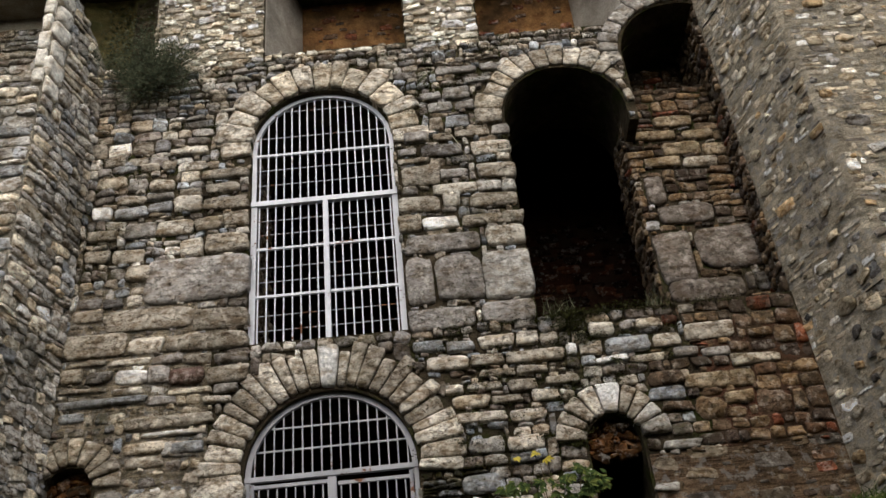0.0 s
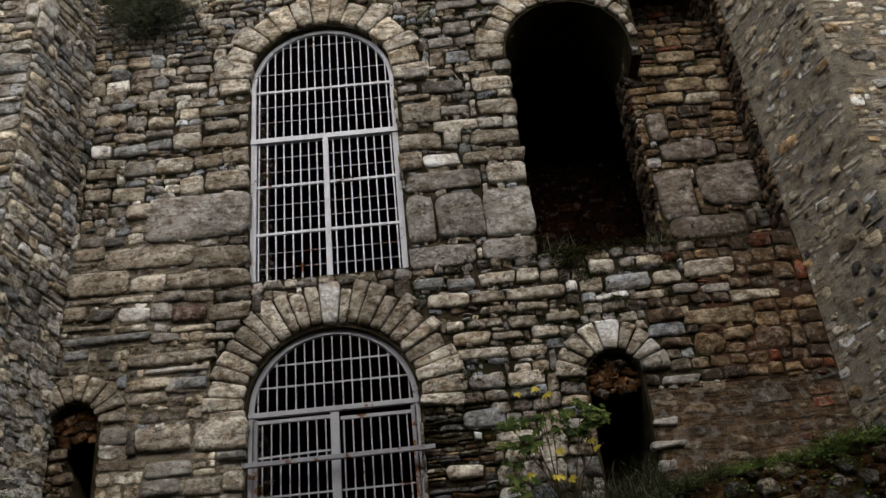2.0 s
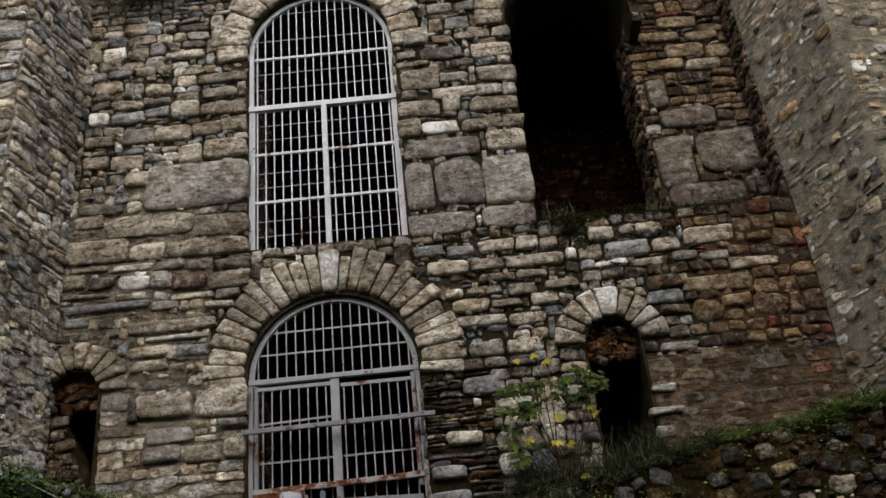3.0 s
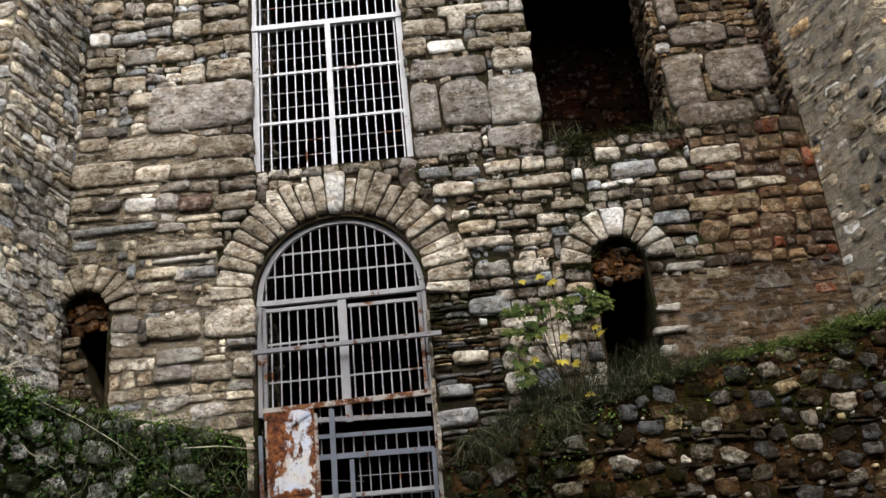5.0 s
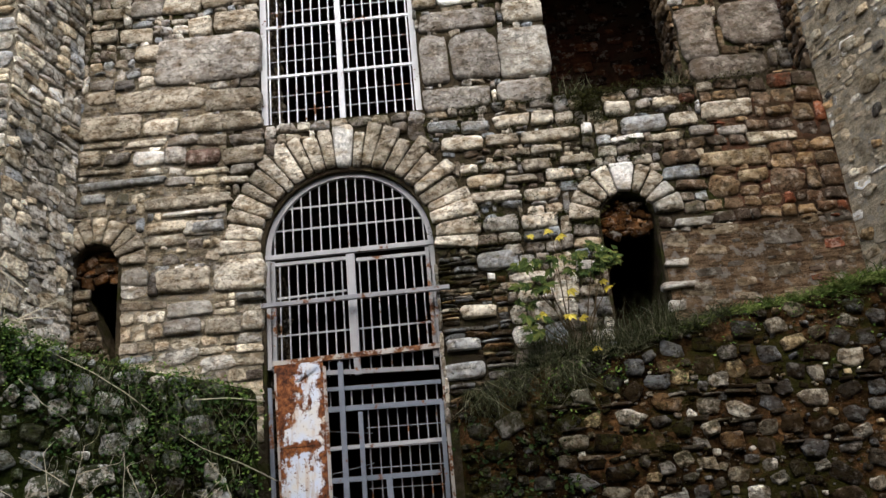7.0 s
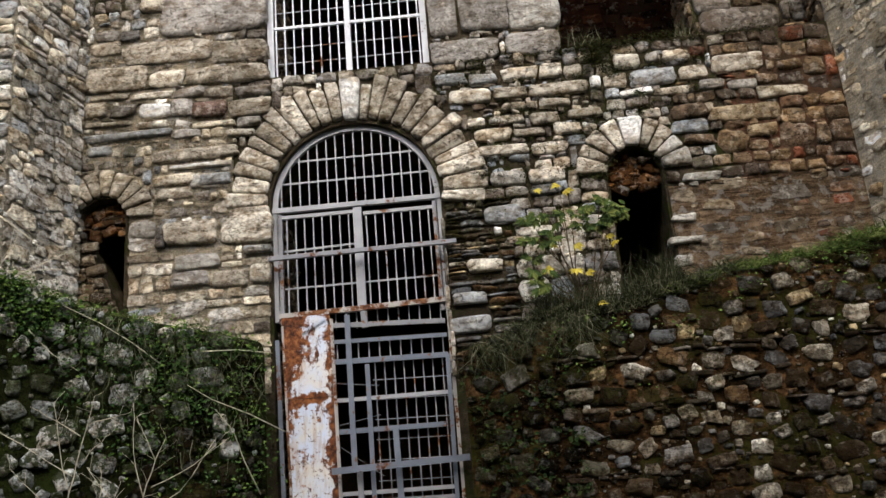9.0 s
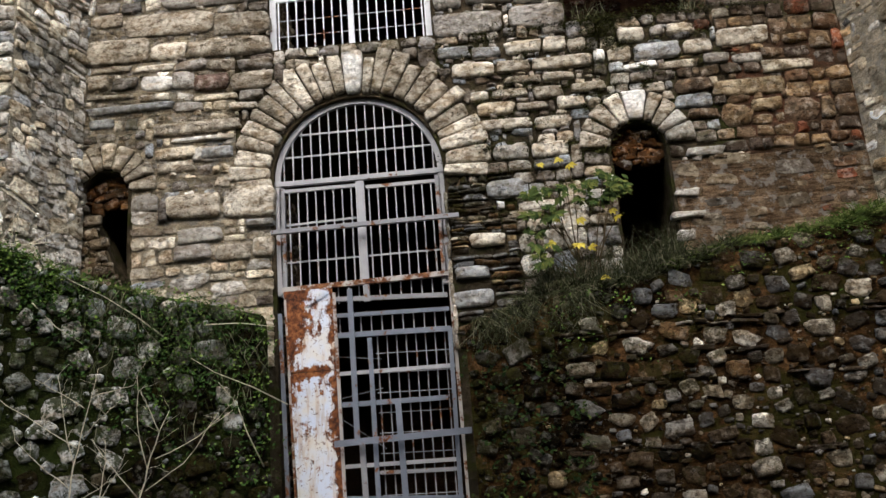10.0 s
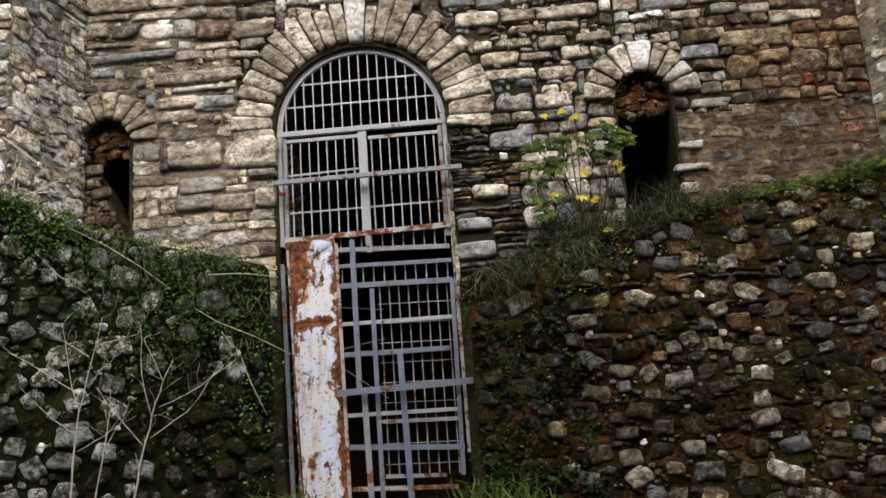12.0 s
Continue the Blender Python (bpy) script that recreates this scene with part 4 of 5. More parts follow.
def tube(bm, p, q, w, d=None):
    """A square bar from p to q."""
    p, q = Vector(p), Vector(q)
    d = d or w
    z = (q - p).normalized()
    y = Vector((0, 1, 0))
    x = y.cross(z).normalized()
    y = z.cross(x)
    r = Matrix((x, y, z)).transposed().to_4x4()
    r.translation = (p + q) / 2
    box(bm, -w / 2, w / 2, -d / 2, d / 2, -(q - p).length / 2, (q - p).length / 2, r)
    return bm


def bar(name, p, q, w, material, parent, label="", d=None):
    return part(name, tube(bmesh.new(), p, q, w, d), material, parent, label)


def arch_bar(name, cu, cz, r, w, d, y, material, parent, foot):
    b = bmesh.new()
    n = 26
    path = [(cu - r, foot), (cu - r, cz)] + [(cu - r * math.cos(math.pi * i / n), cz + r * math.sin(math.pi * i / n)) for i in range(1, n)] + [(cu + r, cz), (cu + r, foot)]
    rings = []
    for x, z in path:
        k = max(0.0, (z - cz))
        n2 = Vector((x - cu, z - cz)).normalized() if z > cz else Vector((math.copysign(1, x - cu), 0))
        rings.append([b.verts.new((x + n2.x * s * w / 2, y + t * d / 2, z + n2.y * s * w / 2)) for s, t in ((-1, -1), (1, -1), (1, 1), (-1, 1))])
    for p, q in zip(rings, rings[1:]):
        for i in range(4):
            b.faces.new((p[i], p[(i + 1) % 4], q[(i + 1) % 4], q[i]))
    b.faces.new(rings[0])
    b.faces.new(rings[-1][::-1])
    bmesh.ops.recalc_face_normals(b, faces=b.faces)
    return part(name, b, material, parent)


def empty(name, at, label, category, group=""):
    ob = new(name)
    ob.location = at
    bpy.context.view_layer.update()
    return tagged(ob, label, category, group)


def rooted(thing):
    """Keeps parts built in world metres where they are."""
    inv = Matrix.Translation(thing.location).inverted()
    for c in thing.children:
        c.matrix_parent_inverse = inv


cu, cz, r = GRILLE
gy = FY + 0.10
grille = empty("window_grille", (cu, gy, 6.62), "tall silver-painted iron grille with two leaves, filling an arched opening", "window grille")
arch_bar("frame", cu, cz, r - 0.03, 0.05, 0.05, gy, PAINT_LIGHT, grille, 6.63)
bar("transom", (cu - r, gy - 0.01, 8.58), (cu + r, gy - 0.01, 8.58), 0.065, PAINT_LIGHT, grille)
bar("mullion", (cu + 0.01, gy - 0.012, 6.63), (cu + 0.01, gy - 0.012, 8.55), 0.06, PAINT_LIGHT, grille)
leaves = [bar("leaf", (x, gy, 6.63), (x, gy, 8.55), 0.05, PAINT_LIGHT, grille, "barred silver-painted leaf") for x in (cu - r + 0.045, cu + r - 0.045)]
for z in (9.33, 7.94, 7.30):
    bar("cross_bar", (cu - r + 0.01, gy + 0.002, z), (cu + r - 0.01, gy + 0.002, z), 0.03, PAINT_LIGHT, grille)
for z in (10.04, 9.62, 9.11, 8.88, 8.35, 8.15, 7.69, 7.50, 7.06, 6.87):
    w = r if z < cz else math.sqrt(r * r - (z - cz) ** 2)
    bar("thin_bar", (cu - w + 0.02, gy + 0.012, z), (cu + w - 0.02, gy + 0.012, z), 0.010, PAINT_WORN, grille)
n = 18
for i in range(1, n):
    x = cu - r + 2 * r * i / n
    if abs(x - cu) < 0.03:
        bar("upright_bar", (x, gy, 8.6), (x, gy, cz + r - 0.04), 0.014, PAINT_LIGHT, grille)
        continue
    bar("upright_bar", (x, gy, 6.64), (x, gy, 8.55), 0.0145, PAINT_LIGHT, leaves[0 if x < cu else 1])
    bar("upright_bar", (x, gy, 8.6), (x, gy, cz + math.sqrt(r * r - (x - cu) ** 2) - 0.03), 0.0145, PAINT_LIGHT, grille)
rooted(grille)

# the gate: arched head, two barred leaves, a patched lower half
cu, cz, r = GATE
gy = FY + 0.08
gate = empty("gate", (cu, gy, 1.5), "tall silver iron gate with arched head and rusty patched lower half", "gate")
xl, xr = cu - r, cu + r
arch_bar("frame", cu, cz, r - 0.03, 0.055, 0.05, gy, PAINT, gate, 4.0)
bar("head_rail", (xl, gy - 0.01, 5.165), (xr, gy - 0.01, 5.165), 0.05, PAINT, gate)
for z in (5.70, 5.46):
    w = math.sqrt(r * r - (z - cz) ** 2)
    bar("thin_bar", (cu - w + 0.02, gy + 0.012, z), (cu + w - 0.02, gy + 0.012, z), 0.018, PAINT, gate)
n = 18
for i in range(1, n):
    x = xl + 2 * r * i / n
    bar("upright_bar", (x, gy, 5.18), (x, gy, cz + math.sqrt(r * r - (x - cu) ** 2) - 0.03), 0.0135, PAINT, gate)
bar("meeting_stile", (cu + 0.005, gy - 0.02, 4.04), (cu + 0.005, gy - 0.02, 5.12), 0.085, PAINT, gate, d=0.05)
leaves = [bar("leaf", (x, gy, 3.98), (x, gy, 5.12), 0.05, PAINT_WORN, gate, "barred silver-painted leaf") for x in (xl + 0.07, xr - 0.07)]
for z0, x0, x1 in ((5.09, xl + 0.06, cu - 0.04), (5.06, cu + 0.06, xr - 0.06)):
    bar("leaf_rail", (x0, gy, z0), (x1, gy, z0), 0.035, PAINT, leaves[0 if x0 < cu - 0.1 else 1])
for i in list(range(1, 9)) + list(range(10, 18)):
    x = xl + 0.05 + (2 * r - 0.1) * i / n
    bar("leaf_bar", (x, gy, 4.06), (x, gy, 5.07), 0.013, PAINT, leaves[0 if x < cu else 1])
bar("thin_bar", (xl + 0.1, gy + 0.01, 4.73), (cu - 0.05, gy + 0.01, 4.75), 0.02, PAINT, gate)
bar("thin_bar", (xl + 0.1, gy + 0.01, 4.34), (xr - 0.1, gy + 0.01, 4.34), 0.017, PAINT, gate)
bar("bolt_bar", (xl - 0.02, gy - 0.17, 4.61), (xr + 0.12, gy - 0.17, 4.62), 0.042, PAINT_WORN, gate, "long sliding bolt bar with rusty ends")
bar("mid_rail", (xl + 0.05, gy - 0.03, 4.05), (xr, gy - 0.03, 4.08), 0.05, RUSTED, gate, "rusty iron rail")
# rust-streaked sheet with a torn upper corner
for low, high, lb in (((-1.882, -1.436, 3.225), (-1.915, -1.438, 4.03), "steel sheet eaten by orange rust"), ((-1.818, -1.412, 1.5), (-1.882, -1.436, 3.217), "white-painted steel sheet with rusty edges")):
    b = bmesh.new()
    q = [[b.verts.new((x, gy - y, z)) for x, z in ((low[0], low[2]), (low[1], low[2]), (high[1], high[2]), (high[0], high[2]))] for y in (0.06, 0.045)]
    b.faces.new(q[0])
    b.faces.new(q[1][::-1])
    for i in range(4):
        b.faces.new((q[0][i], q[1][i], q[1][(i + 1) % 4], q[0][(i + 1) % 4]))
    bmesh.ops.recalc_face_normals(b, faces=b.faces)
    part("sheet", b, SHEET_OLD, gate, lb)
b = bmesh.new()
q = [b.verts.new(c) for c in ((xl + 0.26, gy - 0.068, 3.855), (xl + 0.31, gy - 0.068, 3.85), (xl + 0.53, gy - 0.085, 3.985), (xl + 0.45, gy - 0.08, 3.99))]
b.faces.new(q)
bmesh.ops.solidify(b, geom=list(b.faces), thickness=0.006)
part("torn_flap", b, SHEET_OLD, gate)
bar("sheet_edge", (-1.40, gy - 0.045, 1.5), (-1.425, gy - 0.045, 3.98), 0.03, RUSTED, gate)
bar("sheet_edge", (-1.845, gy - 0.05, 1.5), (-1.905, gy - 0.05, 3.95), 0.022, RUSTED, gate)
bar("rusty_post", (-0.275, gy - 0.03, 1.9), (-0.285, gy - 0.03, 4.05), 0.034, RUSTED, gate, "rusty angle-iron post")
bar("side_pipe", (-1.912, gy - 0.1, 1.5), (-1.948, gy - 0.1, 3.8), 0.036, STEEL, gate)
for x0, z0, x1, z1, w, mt in ((-1.43, 3.915, -0.32, 3.865, 0.045, PAINT_WORN), (-1.42, 3.75, -0.315, 3.725, 0.038, STEEL), (-1.418, 3.553, -0.316, 3.53, 0.05, STEEL), (-1.413, 3.18, -0.30, 3.172, 0.036, PAINT),
                              (-1.42, 2.884, -0.39, 2.874, 0.046, STEEL), (-1.465, 2.514, -0.19, 2.54, 0.058, STEEL), (-1.39, 2.312, -0.34, 2.30, 0.036, PAINT), (-1.385, 2.02, -0.315, 1.95, 0.05, STEEL),
                              (-1.11, 1.735, -0.5, 1.71, 0.036, PAINT_WORN), (-1.375, 1.64, -0.4, 1.60, 0.04, RUSTED), (-1.11, 2.235, -0.33, 2.215, 0.03, PAINT_WORN)):
    y = gy - 0.15 if x1 > -0.25 else gy - 0.03
    bar("patch_rail", (x0, y, z0), (x1, y, z1), w, mt, gate, d=0.03)
for x0, z0, x1, z1, w, mt in ((-1.263, 2.55, -1.268, 4.0, 0.05, STEEL), (-1.20, 1.5, -1.221, 2.5, 0.052, PAINT_WORN), (-1.094, 1.5, -1.098, 3.5, 0.042, STEEL), (-0.834, 1.5, -0.864, 2.88, 0.055, STEEL), (-0.345, 1.7, -0.322, 3.53, 0.04, STEEL),
                              (-1.10, 3.86, -1.105, 4.03, 0.06, PAINT_WORN)):
    bar("patch_post", (x0, gy - 0.055, z0), (x1, gy - 0.055, z1), w, mt, gate, d=0.03)
for i in range(8):
    x = -1.032 + i * 0.093
    bar("mesh_bar", (x, gy + 0.02, 1.72), (x, gy + 0.02, 3.53), 0.011, PAINT_WORN, gate)
for i in range(11):
    x = -1.39 + i * 0.103
    bar("mesh_bar", (x, gy + 0.025, 3.54), (x, gy + 0.025, 3.73), 0.012, PAINT, gate)
    bar("mesh_bar", (x, gy + 0.025, 3.88), (x, gy + 0.025, 4.05), 0.012, PAINT, gate)
for i in range(9):
    z = 1.82 + i * 0.19
    bar("mesh_wire", (-1.06, gy + 0.03, z + 0.02), (-0.33, gy + 0.03, z), 0.008, PAINT_WORN, gate)
for z0, z1 in ((2.75, 2.45), (3.35, 3.30), (2.95, 3.02)):
    bar("loose_wire", (-1.40, gy + 0.0, z0), (-1.0, gy + 0.01, z1), 0.006, DARKBAR, gate)
rooted(gate)

# ---- plants ----


class Blades:
    """Collects many thin leaves or blades into one mesh."""

    def __init__(self, seed):
        self.v, self.f, self.r = [], [], random.Random(seed)

    def blade(self, p, way, length, width, bend=0.3):
        way = Vector(way).normalized()
        side = way.cross(Vector((self.r.uniform(-1, 1), self.r.uniform(-1, 1), self.r.uniform(-0.3, 0.3)))).normalized() * width / 2
        p = Vector(p)
        mid = p + way * length * 0.55
        tip = p + way * length + Vector((self.r.uniform(-bend, bend), self.r.uniform(-bend, bend) - 0.1 * bend, -bend * self.r.random())) * length
        n = len(self.v)
        self.v += [tuple(p - side), tuple(p + side), tuple(mid + side * 0.8), tuple(mid - side * 0.8), tuple(tip)]
        self.f += [(n, n + 1, n + 2, n + 3), (n + 3, n + 2, n + 4)]

    def leaf(self, p, size, up=0.3):
        r = self.r
        nrm = Vector((r.uniform(-1, 1), r.uniform(-1.2, 0.2), r.uniform(-0.2, 1) + up)).normalized()
        a = nrm.orthogonal().normalized()
        a.rotate(Matrix.Rotation(r.uniform(0, 6.28), 3, nrm))
        c = nrm.cross(a)
        p = Vector(p)
        n = len(self.v)
        s = size * r.uniform(0.6, 1.3)
        self.v += [tuple(p), tuple(p + a * s * 0.5 + c * s * 0.32 + nrm * s * 0.08), tuple(p + a * s), tuple(p + a * s * 0.5 - c * s * 0.32 + nrm * s * 0.08)]
        self.f += [(n, n + 1, n + 2), (n, n + 2, n + 3)]

    def lobed(self, p, size):
        """A drooping hand-shaped leaf of five lobes."""
        r = self.r
        nrm = Vector((r.uniform(-0.6, 0.6), -1, r.uniform(0.1, 1.0))).normalized()
        a = Vector((r.uniform(-1, 1), r.uniform(-0.3, 0.3), r.uniform(-0.9, 0.25)))
        a = (a - nrm * a.dot(nrm)).normalized()
        c = nrm.cross(a)
        p = Vector(p)
        for w, k in ((-1.25, 0.6), (-0.62, 0.85), (0.0, 1.0), (0.62, 0.85), (1.25, 0.6)):
            d = a * math.cos(w) + c * math.sin(w)
            e = nrm.cross(d)
            s = size * k * r.uniform(0.8, 1.15)
            n = len(self.v)
            self.v += [tuple(p), tuple(p + d * s * 0.55 + e * s * 0.2), tuple(p + d * s - nrm * s * 0.15), tuple(p + d * s * 0.55 - e * s * 0.2)]
            self.f += [(n, n + 1, n + 2, n + 3)]

    def mesh(self, name, material):
        return mesh_from(name, self.v, self.f, material, False)


def limb(v, f, pts, r0, r1, sides=5):
    """A tapering stem along points, added to v and f."""
    base = len(v)
    for i, p in enumerate(pts):
        d = (Vector(pts[min(i + 1, len(pts) - 1)]) - Vector(pts[max(i - 1, 0)])).normalized()
        a = d.orthogonal().normalized()
        c = d.cross(a)
        r = r0 + (r1 - r0) * i / (len(pts) - 1)
        for k in range(sides):
            w = 2 * math.pi * k / sides
            v.append(tuple(Vector(p) + (a * math.cos(w) + c * math.sin(w)) * r))
    for i in range(len(pts) - 1):
        for k in range(sides):
            k2 = (k + 1) % sides
            f.append((base + i * sides + k, base + i * sides + k2, base + (i + 1) * sides + k2, base + (i + 1) * sides + k))
    f.append(tuple(base + k for k in range(sides))[::-1])
    f.append(tuple(base + (len(pts) - 1) * sides + k for k in range(sides)))


def wander(rng, p, q, n, amount):
    p, q = Vector(p), Vector(q)
    return [p.lerp(q, i / n) + (Vector((rng.uniform(-1, 1), rng.uniform(-0.5, 0.5), rng.uniform(-1, 1))) * amount if 0 < i < n else Vector()) for i in range(n + 1)]


# yellowing shrub on the east ledge
rng = random.Random(5)
shrub = empty("shrub", (1.05, 8.72, 3.72), "slender shrub with green and yellow autumn leaves on the wall ledge", "shrub")
green_tips = [(0.56, 4.66), (0.70, 4.63), (0.86, 4.67), (0.60, 4.46), (0.70, 4.42), (0.55, 4.24), (0.60, 4.08), (1.12, 4.66), (1.24, 4.72), (1.36, 4.67), (1.42, 4.60), (1.18, 4.52), (1.30, 4.55), (1.06, 4.55), (0.62, 3.95)]
yellow_tips = [(0.66, 4.92), (0.86, 4.93), (0.93, 4.88), (0.79, 4.37), (0.97, 4.35), (1.28, 4.42), (1.34, 4.36), (0.72, 4.15), (0.95, 4.12), (1.04, 4.08), (0.60, 3.93), (1.12, 3.78)]
root = Vector((1.03, 8.72, 3.7))
green, yellow = Blades(11), Blades(12)
for n, (x, z) in enumerate(green_tips + yellow_tips):
    tip = Vector((x, 8.5 + rng.uniform(-0.06, 0.08), z))
    if n % 2 == 0 or z > 4.85:
        v, f = [], []
        limb(v, f, wander(rng, root + Vector((rng.uniform(-0.06, 0.06), 0, 0)), tip, 6, 0.02), 0.008, 0.003)
        add_part("stem", mesh_from("stem", v, f, STEM), shrub)
    if n < len(green_tips):
        for _ in range(7):
            green.lobed(tip + Vector((rng.gauss(0, 0.05), rng.gauss(0, 0.04), rng.gauss(0, 0.03))), rng.uniform(0.065, 0.125))
    else:
        yellow.lobed(tip, rng.uniform(0.07, 0.12))
add_part("green_leaves", green.mesh("green_leaves", LEAF_FIG), shrub)
add_part("yellow_leaves", yellow.mesh("yellow_leaves", LEAF_YELLOW), shrub, None, "clear yellow leaves")
rooted(shrub)


def tufts(name, label, m, top, spots, per, length, material, seed, droop=0.2, out=-0.02, lean=0.5, width=0.008):
    b = Blades(seed)
    for s in range(spots[2]):
        u = b.r.uniform(spots[0], spots[1])
        base = m @ Vector((u, b.r.uniform(out, spots[3]), 0))
        base.z = top(u) + b.r.uniform(-0.03, 0.05)
        for _ in range(per):
            way = (b.r.gauss(0, lean), b.r.gauss(-0.15, lean), b.r.uniform(0.4, 1.2) - droop * 2)
            b.blade(base + Vector((b.r.gauss(0, 0.03), b.r.gauss(0, 0.02), 0)), way, length * b.r.uniform(0.5, 1.3), width, 0.5)
    return tagged(new(name, b.mesh(name, material)), label, "grass", kind="stuff")


tufts("ledge_grass", "short green grass along the ledge of the retaining wall", MRR, TOP_R, (1.9, 4.4, 520, 0.36), 10, 0.12, GRASS, 21)
tufts("dry_grass", "dry straggling grass on the ledge below the shrub", MRR, TOP_R, (0.5, 2.6, 230, 0.25), 10, 0.22, STRAW, 22)
tufts("tall_grass", "thin grey-green grass round the foot of the shrub", MRR, TOP_R, (0.75, 2.05, 150, 0.2), 9, 0.45, STRAW, 26, 0.0, -0.02, 0.28, 0.005)
tufts("hanging_grass", "long dry grass hanging over the wall beside the gate", MRR, TOP_R, (0.12, 1.15, 64, 0.1), 15, 0.36, STRAW, 23, 0.8, -0.06, 0.55, 0.005)
tufts("bank_grass", "grass and weeds along the top of the retaining wall", MRL, TOP_L, (0.2, 3.0, 150, 0.4), 9, 0.08, GRASS, 24)

tufts("ledge_herbs", "grey-green herbs at the far end of the ledge", MRR, TOP_R, (3.55, 4.25, 60, 0.2), 12, 0.22, GRASS, 25, 0.25, -0.06, 0.6, 0.012)
# a small weed rooted in a joint of the facade, and one dry stem
b = Blades(38)
for _ in range(46):
    b.blade((1.86 + b.r.gauss(0, 0.015), FY - 0.06, 6.03), (b.r.gauss(0, 1), -0.5, b.r.gauss(0.1, 0.8)), b.r.uniform(0.05, 0.11), 0.012, 0.3)
tagged(new("weed", b.mesh("weed", STRAW)), "small grey-green weed rooted in a wall joint", "weed", kind="stuff")
b = Blades(40)
for cx, n in ((1.32, 26), (1.55, 14), (2.42, 40)):
    for _ in range(n):
        b.blade((cx + b.r.gauss(0, 0.06), FY + 0.06 + b.r.gauss(0, 0.02), 6.67), (b.r.gauss(0, 0.35), b.r.gauss(-0.1, 0.2), 1), b.r.uniform(0.1, 0.38), 0.008, 0.4)
tagged(new("weeds", b.mesh("weeds", STRAW)), "thin dry weeds on the sill of the doorway", "weeds", kind="stuff")
b = Blades(39)
for p, d in (((0.62, FY - 0.06, 8.55), (0.02, -0.05, 0.3)), ((0.64, FY - 0.08, 8.85), (-0.2, -0.05, 0.3)), ((0.55, FY - 0.09, 9.05), (-0.1, 0, 0.2))):
    b.blade(p, d, 0.34, 0.008, 0.05)
tagged(new("dry_stem", b.mesh("dry_stem", TWIG)), "thin dry stem hanging on the facade", "stem", kind="stuff")

# ivy and weeds over the walls
for nm, label, m, seed, n, box_u, zf, size, mat_ in (
        ("ivy", "green ivy trailing over the retaining wall", MRL, 31, 8000, (0.1, 3.0), lambda r, u: TOP_L(u) - abs(r.gauss(0, 0.14 + 0.34 * max(0.0, u - 0.7))), 0.036, LEAF_GREEN),
        ("ivy", "deep green ivy hanging thickly over the retaining wall", MRL, 34, 5000, (0.7, 3.0), lambda r, u: TOP_L(u) - abs(r.gauss(0, 0.2 + 0.32 * (u - 0.7))), 0.04, LEAF_DEEP),
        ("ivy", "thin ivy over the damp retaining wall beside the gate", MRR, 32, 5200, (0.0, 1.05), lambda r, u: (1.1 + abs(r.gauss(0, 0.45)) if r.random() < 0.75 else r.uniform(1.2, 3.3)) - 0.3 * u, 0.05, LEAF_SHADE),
        ("weeds", "small weeds growing from the joints of the retaining wall", MRR, 33, 1000, (0.7, 4.2), lambda r, u: TOP_R(u) - abs(r.gauss(0, 0.3)), 0.035, LEAF_GREEN)):
    b = Blades(seed)
    for _ in range(n // 6):
        u = b.r.uniform(*box_u)
        z = zf(b.r, u)
        if b.r.random() < 0.55 + 0.8 * math.sin(5.3 * u + 2.1 * math.sin(3.7 * z)) * math.sin(6.1 * z + 1.7 * math.sin(4.3 * u + seed)):
            continue
        for _ in range(6):
            p = m @ Vector((u + b.r.gauss(0, 0.06), -0.03 - abs(b.r.gauss(0, 0.05)), z + b.r.gauss(0, 0.06)))
            b.leaf(p, size)
    tagged(new(nm, b.mesh(nm, mat_)), label, "ivy", kind="stuff")
b = Blades(35)
for _ in range(380):
    u = b.r.uniform(1.3, 3.0)
    p = MRL @ Vector((u, -0.06, TOP_L(u) - abs(b.r.gauss(0, 0.5))))
    b.blade(p, (b.r.gauss(0, 0.4), -0.4, -1.0), b.r.uniform(0.12, 0.35), 0.007, 0.4)
tagged(new("trailing_grass", b.mesh("trailing_grass", STRAW)), "grey dry grass trailing down the retaining wall", "grass", kind="stuff")
# weeds at the foot of the gate
b = Blades(36)
for cx, n in ((-1.85, 60), (-0.2, 90), (0.15, 60)):
    for _ in range(n):
        p = Vector((cx + b.r.gauss(0, 0.12), 8.45 + b.r.gauss(0, 0.1), 1.4))
        b.blade(p, (b.r.gauss(0, 0.4), b.r.gauss(-0.1, 0.3), 1), b.r.uniform(0.15, 0.5), 0.014, 0.4)
tagged(new("weeds", b.mesh("weeds", GRASS)), "green weeds at the foot of the gate", "weeds", kind="stuff")

# growth on the mossy bank
b = Blades(37)
for _ in range(900):
    p = Vector((b.r.uniform(-4.3, -3.3), FY + 0.75 + b.r.uniform(-0.15, 0.1), b.r.uniform(11.0, 13.0)))
    b.leaf(p, 0.055)
tagged(new("weeds", b.mesh("weeds", LEAF_DARK)), "dark weeds over the mossy bank", "weeds", kind="stuff")

